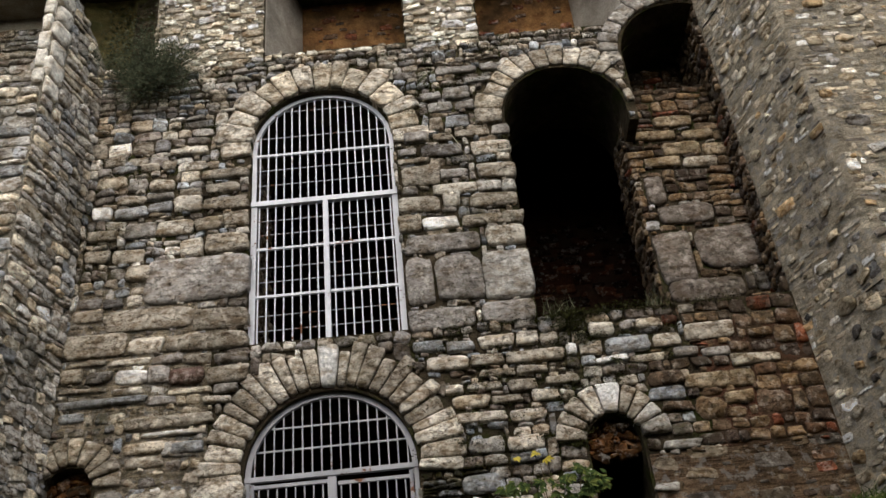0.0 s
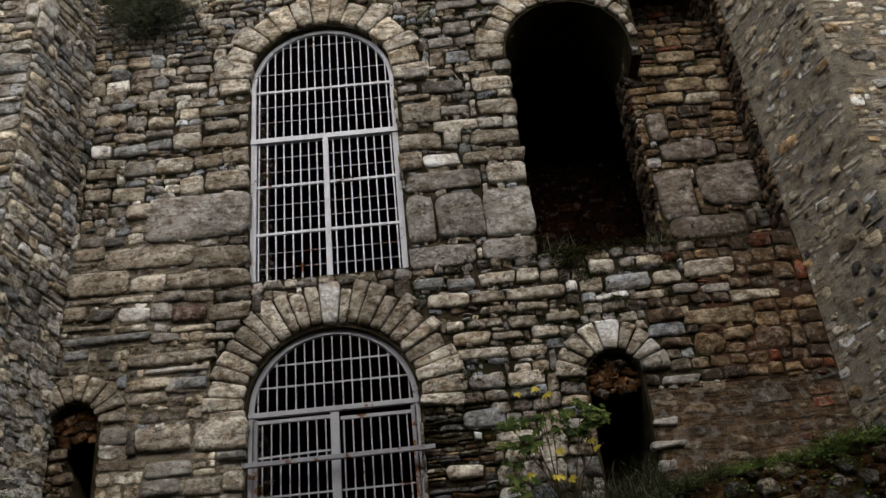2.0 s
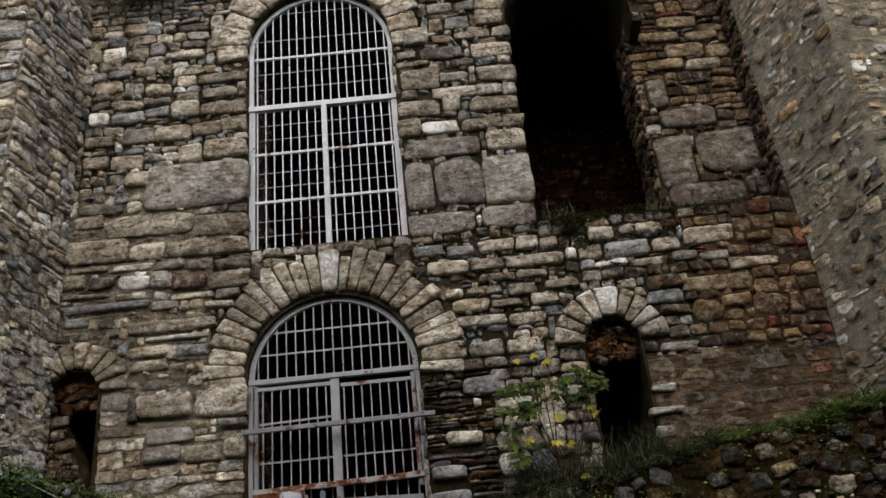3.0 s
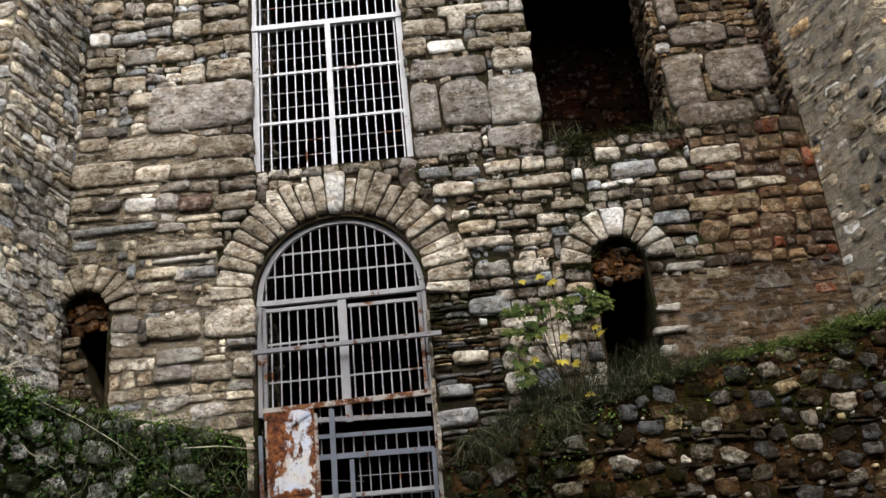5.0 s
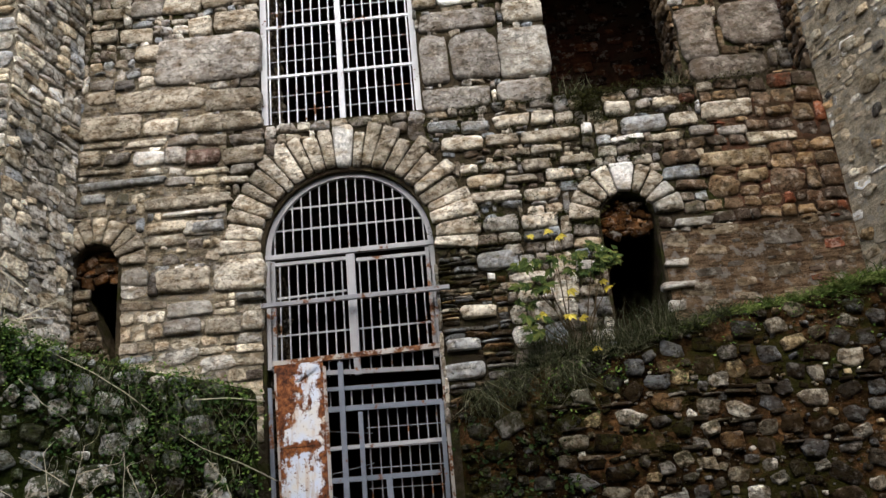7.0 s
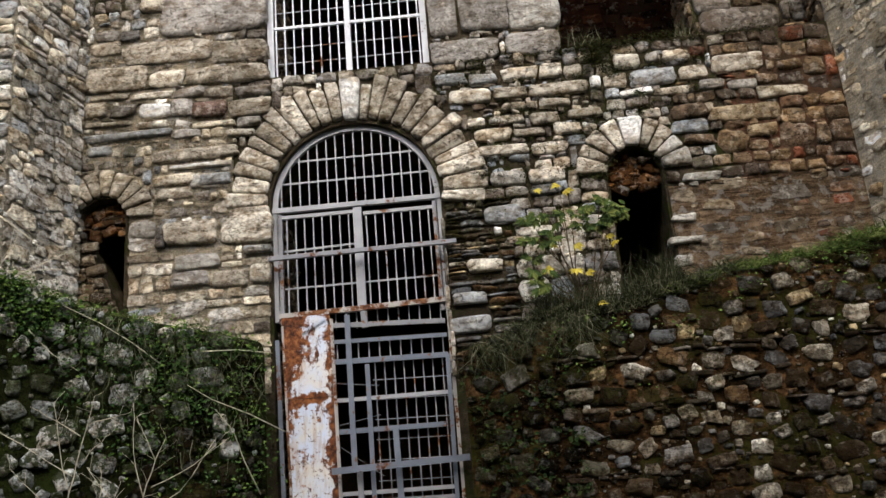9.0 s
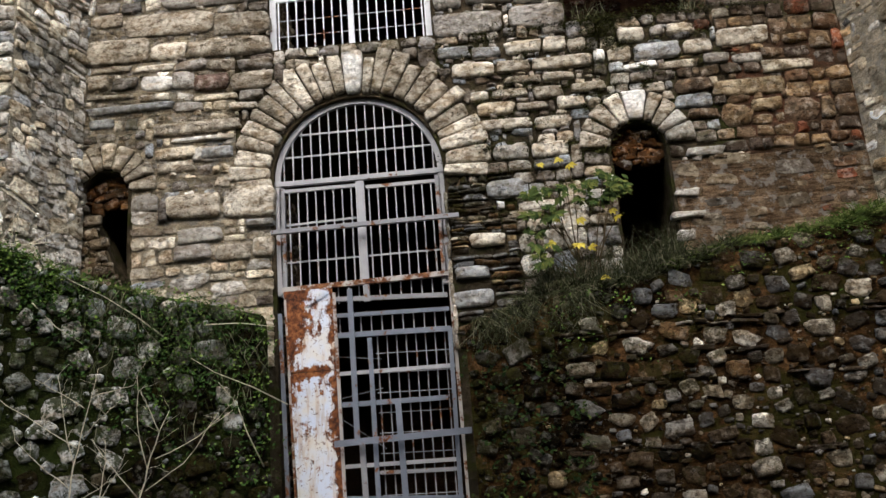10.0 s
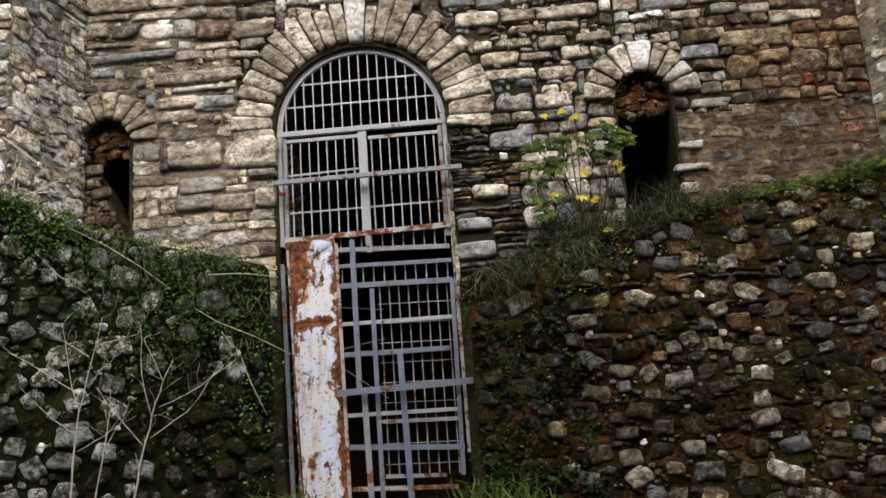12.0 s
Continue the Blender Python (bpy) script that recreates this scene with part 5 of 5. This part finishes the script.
# dark moss in the joints and on the ledges of the facade
b = Blades(42)
for x0, x1, z0, z1, n in ((-0.2, 1.15, 8.8, 10.7, 60), (-0.3, 0.5, 5.0, 6.6, 26), (-2.6, -0.2, 10.6, 10.9, 30), (0.3, 2.7, 10.7, 10.95, 36), (0.2, 1.6, 6.50, 6.68, 30), (1.2, 3.4, 6.60, 6.70, 36), (1.3, 1.8, 6.25, 6.66, 40), (0.2, 1.4, 5.1, 6.4, 50), (1.2, 2.6, 5.6, 6.5, 30), (-3.8, -2.2, 8.4, 10.2, 22), (0.1, 1.3, 3.9, 5.4, 40)):
    for _ in range(n):
        x, z, w = b.r.uniform(x0, x1), b.r.uniform(z0, z1), b.r.uniform(0.04, 0.16)
        for _ in range(int(420 * w)):
            b.leaf((x + b.r.gauss(0, w * 0.6), FY - b.r.uniform(0.02, 0.06), z + b.r.gauss(0, 0.022)), 0.024)
tagged(new("moss", b.mesh("moss", LEAF_MOSS)), "dark olive moss in the joints of the wall", "moss", kind="stuff")

# dark shrub on the broken wall top
rng = random.Random(8)
bush = empty("bush", (-3.35, 8.95, 10.6), "dark grey-green wiry bush growing out of the wall top", "bush")
v, f = [], []
b = Blades(41)
for _ in range(170):
    e = Vector((-3.25 + rng.gauss(0, 0.36), 8.72 + rng.uniform(-0.25, 0.2), 10.72 + rng.gauss(0, 0.30)))
    v, f = [], []
    limb(v, f, wander(rng, (-3.35 + rng.uniform(-0.15, 0.15), 9.02, 10.55), e, 4, 0.03), 0.007, 0.002, 4)
    add_part("stem", mesh_from("stem", v, f, STEM), bush)
    for _ in range(60):
        p = Vector((-3.35, 8.95, 10.6)).lerp(e, rng.uniform(0.5, 1.1)) + Vector((rng.gauss(0, 0.07), rng.gauss(0, 0.06), rng.gauss(0, 0.07)))
        b.blade(p, (rng.gauss(0, 1), rng.gauss(-0.3, 0.7), rng.gauss(0.3, 0.7)), rng.uniform(0.03, 0.08), 0.008, 0.3)
add_part("foliage", b.mesh("foliage", LEAF_DARK), bush)
rooted(bush)

# bare saplings before the west retaining wall
def sapling(paths, seed, label, thick=0.0095):
    """Each path is a stem with a few bends; the first one is the trunk."""
    rng = random.Random(seed)
    ob = empty("sapling", (paths[0][0][0], paths[0][0][1], ground_height(*paths[0][0][:2])), label, "sapling")
    for n, pts in enumerate(paths):
        v, f = [], []
        full = []
        if n == 0 and pts[0][2] < 2.0:
            full = [Vector((pts[0][0] - 0.02, pts[0][1], ground_height(*pts[0][:2])))]
        for p, q in zip(pts, pts[1:]):
            full += wander(rng, p, q, 3, 0.008)[:-1]
        full.append(Vector(pts[-1]))
        limb(v, f, full, thick if n == 0 else thick * 0.45, thick * 0.2)
        for q in full[2:]:
            if rng.random() < 0.6:
                limb(v, f, wander(rng, q, q + Vector((rng.gauss(0, 0.08), rng.gauss(0, 0.04), rng.uniform(0.02, 0.12))), 3, 0.008), 0.002, 0.001, 4)
        add_part("trunk" if n == 0 else "branch", mesh_from("stem", v, f, TWIG), ob)
    rooted(ob)
    return ob


sapling([[(-3.25, 7.3, 1.72), (-3.23, 7.3, 2.08), (-3.2, 7.3, 2.36), (-3.12, 7.3, 2.7), (-3.03, 7.3, 3.08)], [(-3.2, 7.3, 2.36), (-3.28, 7.3, 2.66), (-3.35, 7.3, 3.05)], [(-3.18, 7.3, 2.48), (-3.48, 7.3, 2.68), (-3.82, 7.3, 2.91)], [(-3.24, 7.3, 2.19), (-3.47, 7.3, 2.38), (-3.67, 7.3, 2.58)], [(-3.13, 7.3, 2.56), (-3.01, 7.3, 2.69), (-2.89, 7.3, 2.78)], [(-3.21, 7.3, 2.06), (-3.0, 7.3, 2.16), (-2.87, 7.3, 2.26)], [(-3.13, 7.3, 2.78), (-3.32, 7.3, 2.91), (-3.54, 7.3, 3.04)], [(-3.07, 7.3, 2.86), (-2.87, 7.3, 2.9), (-2.74, 7.3, 2.93)]], 61, "bare pale sapling with forked twigs by the retaining wall")
sapling([[(-2.76, 7.3, 1.69), (-2.7, 7.3, 2.01), (-2.63, 7.3, 2.28), (-2.54, 7.3, 2.55), (-2.46, 7.3, 2.71)], [(-2.63, 7.3, 2.28), (-2.71, 7.3, 2.62), (-2.72, 7.3, 3.0)], [(-2.64, 7.3, 2.12), (-2.35, 7.3, 2.3), (-2.09, 7.3, 2.65)], [(-2.57, 7.3, 2.35), (-2.24, 7.3, 2.49), (-1.97, 7.3, 2.67)], [(-2.7, 7.3, 2.07), (-2.92, 7.3, 2.34), (-3.07, 7.3, 2.54)], [(-2.54, 7.3, 2.55), (-2.64, 7.3, 2.77), (-2.69, 7.3, 2.89)], [(-2.19, 7.3, 2.52), (-2.03, 7.3, 2.67), (-1.94, 7.3, 2.75)]], 62, "bare pale sapling with wide arching branches by the retaining wall")
sapling([[(-3.06, 7.3, 1.71), (-3.0, 7.3, 2.06), (-2.95, 7.3, 2.37), (-2.96, 7.3, 2.53)], [(-3.0, 7.3, 2.06), (-2.89, 7.3, 2.23), (-2.84, 7.3, 2.31)]], 64, "bare thin sapling by the retaining wall", 0.007)
v, f = [], []
for pts in ([(-1.82, 8.62, 2.87), (-2.1, 8.49, 3.03), (-2.41, 8.35, 3.17), (-2.6, 8.26, 3.3)], [(-2.03, 8.53, 2.33), (-2.16, 8.46, 2.64), (-2.24, 8.43, 2.89), (-2.38, 8.36, 3.08)], [(-2.81, 8.16, 3.49), (-3.02, 8.06, 3.67), (-3.26, 7.95, 3.84), (-3.55, 7.82, 4.0)], [(-2.48, 8.31, 3.6), (-2.2, 8.45, 3.62), (-1.91, 8.58, 3.59)], [(-3.79, 7.71, 3.78), (-3.61, 7.79, 3.57), (-3.41, 7.88, 3.42)]):
    limb(v, f, [Vector(p) for p in pts], 0.006, 0.003)
tagged(new("dry_stalks", mesh_from("dry_stalks", v, f, TWIG)), "thin dry stalks lying over the ivy of the retaining wall", "stalks", kind="stuff")

# dry stalks before the west slit window
b = Blades(63)
for p, q in (((-4.08, 7.75, 4.3), (-3.4, 7.7, 4.28)), ((-4.1, 7.75, 4.85), (-3.45, 7.7, 4.3)), ((-4.0, 7.75, 4.2), (-3.95, 7.7, 4.9)), ((-4.15, 7.75, 4.3), (-3.8, 7.7, 4.75)), ((-3.9, 7.75, 4.25), (-3.3, 7.8, 4.5))):
    for _ in range(2):
        d = Vector(q) - Vector(p)
        b.blade(Vector(p) + Vector((b.r.gauss(0, 0.03), 0, b.r.gauss(0, 0.03))), d, d.length, 0.009, 0.1)
tagged(new("dry_stalks", b.mesh("dry_stalks", TWIG)), "pale dry stalks leaning before the wall", "stalks", kind="stuff")

# ---- stones: arches first, then courses ----
arch_ring(upper, WF, GRILLE[0], GRILLE[1] + 0.02, 0.86, 1.30, 15, "ppyp", 71, -8, 188)
arch_ring(lower, WF, GATE[0], GATE[1] + 0.02, 0.87, 1.36, 25, "tptpt", 72, -8, 188, True, key_rise=0.08)
arch_ring(upper, WF, DOOR[0], DOOR[1], 0.77, 1.13, 11, "ppyt", 73, 44, 186)
arch_ring(upper, WF, DOOR[0], DOOR[1], 0.77, 0.93, 3, "tl", 77, 4, 43)
arch_ring(lower, WF, SLIT_R[0], SLIT_R[1], 0.275, 0.60, 9, "ptlt", 74, 2, 178, True)
arch_ring(lower, WF, SLIT_L[0], SLIT_L[1], 0.245, 0.54, 8, "tty", 75, -2, 150)
arch_ring(upper, WF, NICHE[0], NICHE[1], 0.87, 1.12, 11, "llg", 76, 75, 190)

openings_low = [arch_block(*GATE, 0, -0.02), arch_block(*SLIT_R, 3.2, 0.02), arch_block(*SLIT_L, 3.2, 0.02), arc_block(GATE[0], GATE[1], 1.30, 0.12), arc_block(SLIT_R[0], SLIT_R[1], 0.56, 0.0), arc_block(SLIT_L[0], SLIT_L[1], 0.53, 0.0)]
openings_up = [arch_block(*GRILLE, 6.6, -0.02), arch_block(*DOOR, 6.66, 0.02), arch_block(*NICHE, 6.68, 0.02), arc_block(GRILLE[0], GRILLE[1], 1.24, 0.16), arc_block(DOOR[0] - 0.1, DOOR[1], 1.0, 0.04), arc_block(NICHE[0], NICHE[1], 1.1, 0.0),
               rect_block(2.6, 2.9, 6.68, 9.3), rect_block(-1.86, 0.0, 10.98, 12.9), rect_block(0.99, 2.95, 10.98, 12.9), rect_block(-4.0, -3.36, 10.95, 14), rect_block(-3.36, -1.86, 10.85, 14), rect_block(0.0, 0.99, 10.85, 14)]


def facade_key(u, z, rng):
    if u > 2.7 and 4.9 < z < 6.9 and rng.random() < 0.03 + 0.5 * max(0.0, u - 3.0):
        return "brick"
    if (-0.3 < u < 2.9 and 9.8 < z < 10.98 and rng.random() < 0.6) or (0.1 < u < 1.2 and 8.5 < z < 9.8 and rng.random() < 0.35):
        return "mossy"
    if u > 1.9 and z < 6.9 and rng.random() < min(1.0, (u - 1.8) * 0.9):
        return "red"
    if z > 10.9 and u < 1.0:
        return "pebble"
    if u < -1.9 and z < 6.2 and rng.random() < 0.55:
        return "pale"
    return "tan"


def facade_courses(z):
    if z > 9.9:
        return (0.06, 0.13), (0.10, 0.28)
    if z > 8.6:
        return (0.10, 0.18), (0.16, 0.38)
    return (0.12, 0.215), (0.15, 0.36)


masonry(lower, WF, -0.24, 0.42, 3.3, 5.05, openings_low, [s for s in FACADE_STONES if -0.24 < s[0] < 0.42 and s[1] < 5.05], "field", None, 92, (0.035, 0.085), (0.10, 0.30), near=(0.1, 4.6), limit=90)
masonry(lower, WF, 2.0, 2.3, 3.3, 3.31, openings_low, [s for s in FACADE_STONES if 2.0 < s[0] and s[1] < 5.05], seed=98)
b = bmesh.new()
box(b, 2.0, 3.90, FY - 0.02, FY + 0.01, 3.3, 5.0)
part("render_patch", b, SMEAR, lower, "smeared brown render with horizontal streaks")
scatter(lower, basis((0, FY - 0.02, 0), (0, 1, 0)), 2.0, 3.89, 3.3, 5.0, (0.03, 0.12), (1.4, 3.4), "plaster", 93, near=(2.8, 4.6), limit=60, depth=(0.003, 0.012), tries=230, loose=1.8, tilt=4, key_at=lambda u, z, r: "brick" if r.random() < (u - 3.2) * 0.9 else "smear")
openings_low += [rect_block(-0.24, 0.42, 3.2, 5.05), rect_block(2.0, 3.90, 3.2, 5.0)]
b = bmesh.new()
box(b, -3.42, -2.02, FY - 0.018, FY + 0.01, 3.3, 5.0)
part("pointing", b, MORTAR_TAN, lower, "tan lime pointing almost flush with the stones")
masonry(lower, basis((0, FY - 0.018, 0), (0, 1, 0)), -3.44, -2.0, 3.3, 5.0, openings_low, [s for s in FACADE_STONES if -3.44 < s[0] < -2.0 and s[1] < 5.0], "pale", lambda u, z, r: "pale" if r.random() < 0.7 else "tan", 96, (0.08, 0.17), (0.12, 0.34),
        gap=0.025, depth=(0.006, 0.022), near=(-2.6, 4.4), limit=90)
openings_low.append(rect_block(-3.44, -2.0, 3.2, 5.0))
# worn pointing over the west half, red brick-dust pointing beside the east tower
for owner, x0, x1, z0, z1, mat_, label in ((lower, -3.96, -2.36, 5.49, 6.65, MORTAR_MID, "worn tan pointing"), (lower, -3.43, -2.36, 5.005, 5.486, MORTAR_MID, "worn tan pointing"),
                                           (upper, -3.96, -2.2, 6.67, 7.6, MORTAR_MID, "worn tan pointing"), (lower, 2.7, 3.905, 5.005, 6.4, MORTAR_RED, "red brick-dust pointing")):
    b = bmesh.new()
    box(b, x0, x1, FY - (0.020 if mat_ is MORTAR_MID else 0.013), FY + 0.01, z0, z1)
    part("pointing", b, mat_, owner, label)
masonry(lower, WF, -3.95, 3.90, 3.3, 6.65, openings_low, [s for s in FACADE_STONES if s[1] < 6.62 and not (s[1] < 5.05 and (-0.24 < s[0] < 0.42 or s[0] > 2.05 or -3.44 < s[0] < -2.0))], key_at=facade_key, seed=81, near=(-0.3, 5.2), limit=220, courses_at=facade_courses)
masonry(upper, WF, -3.95, 3.90, 6.66, 13.2, openings_up, [s for s in FACADE_STONES if s[1] >= 6.62], key_at=facade_key, seed=82, near=(-1.0, 8.0), courses_at=facade_courses)
WN = basis((0, FY + 0.45, 0), (0, 1, 0))
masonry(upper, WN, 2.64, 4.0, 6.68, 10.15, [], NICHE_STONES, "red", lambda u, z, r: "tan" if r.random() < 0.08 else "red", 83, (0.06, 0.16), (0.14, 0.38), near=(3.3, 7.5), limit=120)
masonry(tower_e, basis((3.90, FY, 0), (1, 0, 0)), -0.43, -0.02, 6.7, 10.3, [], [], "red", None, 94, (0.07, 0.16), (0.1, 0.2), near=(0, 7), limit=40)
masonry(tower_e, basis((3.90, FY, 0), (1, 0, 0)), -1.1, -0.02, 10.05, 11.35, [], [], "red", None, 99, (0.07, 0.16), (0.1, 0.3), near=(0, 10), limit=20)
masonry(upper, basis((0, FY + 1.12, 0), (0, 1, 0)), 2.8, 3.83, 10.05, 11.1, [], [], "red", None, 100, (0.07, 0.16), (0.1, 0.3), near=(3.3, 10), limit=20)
for x0, x1 in ((-1.5, 0.1), (0.9, 2.48)):
    scatter(upper, basis((0, FY + 0.94, 0), (0, 1, 0)), x0, x1, 10.99, 12.85, (0.03, 0.1), (1.2, 2.4), "brick", 101 + int(x0), depth=(0.004, 0.02), near=(x0 + 0.7, 11.3), limit=30, tries=70, loose=1.6)
# pale pebbly piers between the top windows
for x0, x1, n in ((-3.33, -1.88, 60), (0.02, 0.97, 40)):
    b = bmesh.new()
    box(b, x0, x1, FY - 0.015, FY + 0.01, 10.85, 13.2)
    part("pointing", b, MORTAR_TAN, upper, "tan lime pointing between pale pebbles")
    scatter(upper, basis((0, FY - 0.015, 0), (0, 1, 0)), x0, x1, 10.85, 13.2, (0.03, 0.09), (1.2, 2.6), "pebble", 104 + n, near=(x0 + 0.6, 11.2), limit=n, depth=(0.01, 0.035), tries=3000, loose=1.45, tilt=6)
scatter(upper, basis((0, 11.6, 0), (0, 1, 0)), 0.3, 3.9, 6.7, 9.6, (0.05, 0.14), (1.3, 2.4), "dark_shade", 115, near=(2.0, 7.6), limit=40, depth=(0.01, 0.03), tries=1500, loose=1.3, tilt=4)
# rough reveals of the two barred openings
masonry(upper, basis((-1.99, FY, 0), (-1, 0, 0)), 0.16, 1.16, 6.66, 9.5, [], [], "smear", None, 130, (0.07, 0.16), (0.1, 0.3), near=(0.3, 7.5), limit=60)
masonry(lower, basis((-1.975, FY, 0), (-1, 0, 0)), 0.16, 1.16, 1.5, 5.2, [], [], "smear", None, 131, (0.07, 0.16), (0.1, 0.3), near=(0.3, 4.5), limit=60)
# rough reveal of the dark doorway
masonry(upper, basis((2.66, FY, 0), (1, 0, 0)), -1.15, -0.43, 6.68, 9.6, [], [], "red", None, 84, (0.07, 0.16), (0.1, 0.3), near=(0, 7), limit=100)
for cu, cz, r in (SLIT_R, SLIT_L):
    scatter(lower, basis((0, FY + 0.15, 0), (0, 1, 0)), cu - r, cu + r, cz - 0.12, cz + r, (0.035, 0.09), (1.1, 2.2), "umber", 112 + int(cu), near=(cu, cz), limit=30, tries=500, tilt=18, loose=0.8, depth=(0.02, 0.09), upper=lambda u, a=cu, c=cz, w=r: c + math.sqrt(max(0.0, w * w - (u - a) ** 2)))
# towers
QUOINS = [(0.13, 9.2 + 0.3 * i, 0.24 + 0.06 * (i % 2), 0.27, "q") for i in range(2, 9)]
masonry(tower_w, ML, 0.0, 1.04, 6.4, 11.9, [], QUOINS, "tower", None, 85, (0.07, 0.18), (0.12, 0.32), upper=lambda u: 11.85 - 0.91 * u, near=(0.5, 7.5), depth=(0.015, 0.05), limit=200, tilt=6)
scatter(tower_w, ML, 0.0, 1.04, 3.4, 6.4, (0.04, 0.16), (1.0, 2.0), "tower", 95, near=(0.5, 5.5), limit=100, depth=(0.010, 0.036), loose=1.2)
masonry(tower_w, MLF, -0.135, -0.004, 9.78, 11.8, [], [(-0.07, 9.92 + 0.29 * i, 0.125, 0.26, "q") for i in range(6)], "tower", None, 110, near=(0, 10), limit=20)
masonry(tower_w, MLF, -3.0, -0.01, 4.2, 9.75, [], [], "tower", None, 86, (0.09, 0.2), (0.2, 0.5), near=(0, 8.5), limit=60)
masonry(tower_w, basis((-4.22, 8.4, 0), (0, 1, 0)), -2.5, -0.15, 9.76, 11.2, [], [], "tan", None, 87, (0.08, 0.16), (0.15, 0.4), near=(0, 10), limit=60)
def tower_key(u, z, r):
    k = r.random()
    return "dusty" if k < 0.9 else "plaster"


EAST = dict(key_at=tower_key, course=(0.05, 0.13), width=(0.08, 0.26), gap=0.03, depth=(0.003, 0.010), drop=0.42, tilt=5, shape=(0.75, 0.5))
masonry(tower_e, MR, 0.0, 1.17, 3.8, 12.9, seed=88, near=(0.6, 7.5), limit=200, **EAST)
for m, u1, seed in ((MR, 1.15, 122), (MRF, 2.5, 123)):
    scatter(tower_e, m, 0.05, u1, 4.0, 12.8, (0.05, 0.12), (1.0, 1.9), "plaster", seed, near=(0.6, 7.5), limit=60, depth=(0.02, 0.034), tries=int(240 * u1), loose=3.0, tilt=14, shape=(0.85, 0.4))
masonry(tower_e, MRF, 0.04, 2.6, 3.8, 12.9, seed=89, near=(0.4, 7.5), limit=60, **EAST)
# retaining walls
rng = random.Random(140)
slabs = []
for u0, u1, z0, slope in ((0.75, 4.1, 3.24, 0.02), (0.9, 4.1, 2.80, -0.03), (0.8, 2.3, 2.22, 0.0), (2.2, 4.1, 2.10, 0.01), (0.9, 3.0, 3.02, 0.0)):
    for row in (0, 1):
        u = u0 + rng.uniform(0, 0.2)
        while u < u1:
            w = rng.uniform(0.06, 0.30)
            if rng.random() < 0.5:
                slabs.append((u + w / 2, z0 + slope * (u - u0) + 0.036 * row + rng.uniform(-0.008, 0.008), w, rng.uniform(0.018, 0.05), rng.uniform(0.025, 0.055), rng.randrange(36), radians(rng.gauss(0, 3))))
            u += w + rng.uniform(0, 0.08)
place(ret_r, MRR, slabs, (0.3, 0.3), "slab", None, rng, (2.0, 3.0), 60)
slab_gaps = [rect_block(a - w / 2, a + w / 2, z - h / 2, z + h / 2, 0.0) for a, z, w, h, *_ in slabs]


# more near-black stones towards the gate, more brown ones near the foot
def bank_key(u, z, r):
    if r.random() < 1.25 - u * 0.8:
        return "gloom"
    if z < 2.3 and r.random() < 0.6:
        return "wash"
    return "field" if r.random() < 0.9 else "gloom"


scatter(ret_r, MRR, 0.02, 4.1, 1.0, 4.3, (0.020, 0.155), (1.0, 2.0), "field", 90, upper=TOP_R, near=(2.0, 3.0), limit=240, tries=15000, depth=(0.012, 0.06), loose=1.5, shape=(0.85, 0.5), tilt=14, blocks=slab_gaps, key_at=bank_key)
# near-black share grows towards the gate and low down
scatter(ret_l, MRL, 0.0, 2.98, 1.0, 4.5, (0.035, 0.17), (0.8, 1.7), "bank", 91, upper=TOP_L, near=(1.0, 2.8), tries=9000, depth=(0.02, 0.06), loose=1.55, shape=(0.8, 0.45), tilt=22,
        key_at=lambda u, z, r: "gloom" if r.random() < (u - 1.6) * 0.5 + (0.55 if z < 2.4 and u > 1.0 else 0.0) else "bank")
scatter(lower, basis((0, FY + 0.04, 0), (0, 1, 0)), -3.95, -3.5, 3.4, 5.1, (0.03, 0.12), (1.0, 2.0), "smear", 97, upper=lambda u: 4.3 - (u + 3.57) * 2.6, near=(-3.7, 4.2), limit=12, tries=2500)
# thin raised dark strips that stand in for cracks in the east tower
rng = random.Random(150)
for m, u0, u1 in ((MR, 0.02, 1.15), (MRF, 0.06, 2.5)):
    crack_strips = []
    for z in range(60):
        zz = 4.0 + z * 0.15 + rng.uniform(-0.03, 0.03)
        u = u0
        while u < u1 - 0.1:
            w = min(rng.uniform(0.12, 0.5), u1 - u)
            if rng.random() < 0.06:
                crack_strips.append((u + w / 2, zz, w, rng.uniform(0.008, 0.016), rng.uniform(0.008, 0.02), rng.randrange(36), radians(rng.gauss(0, 1.0))))
            u += w + rng.uniform(0.03, 0.3)
    place(tower_e, m, crack_strips, (0.3, 0.3), "slab", None, rng, (0.6, 7.5), 40)
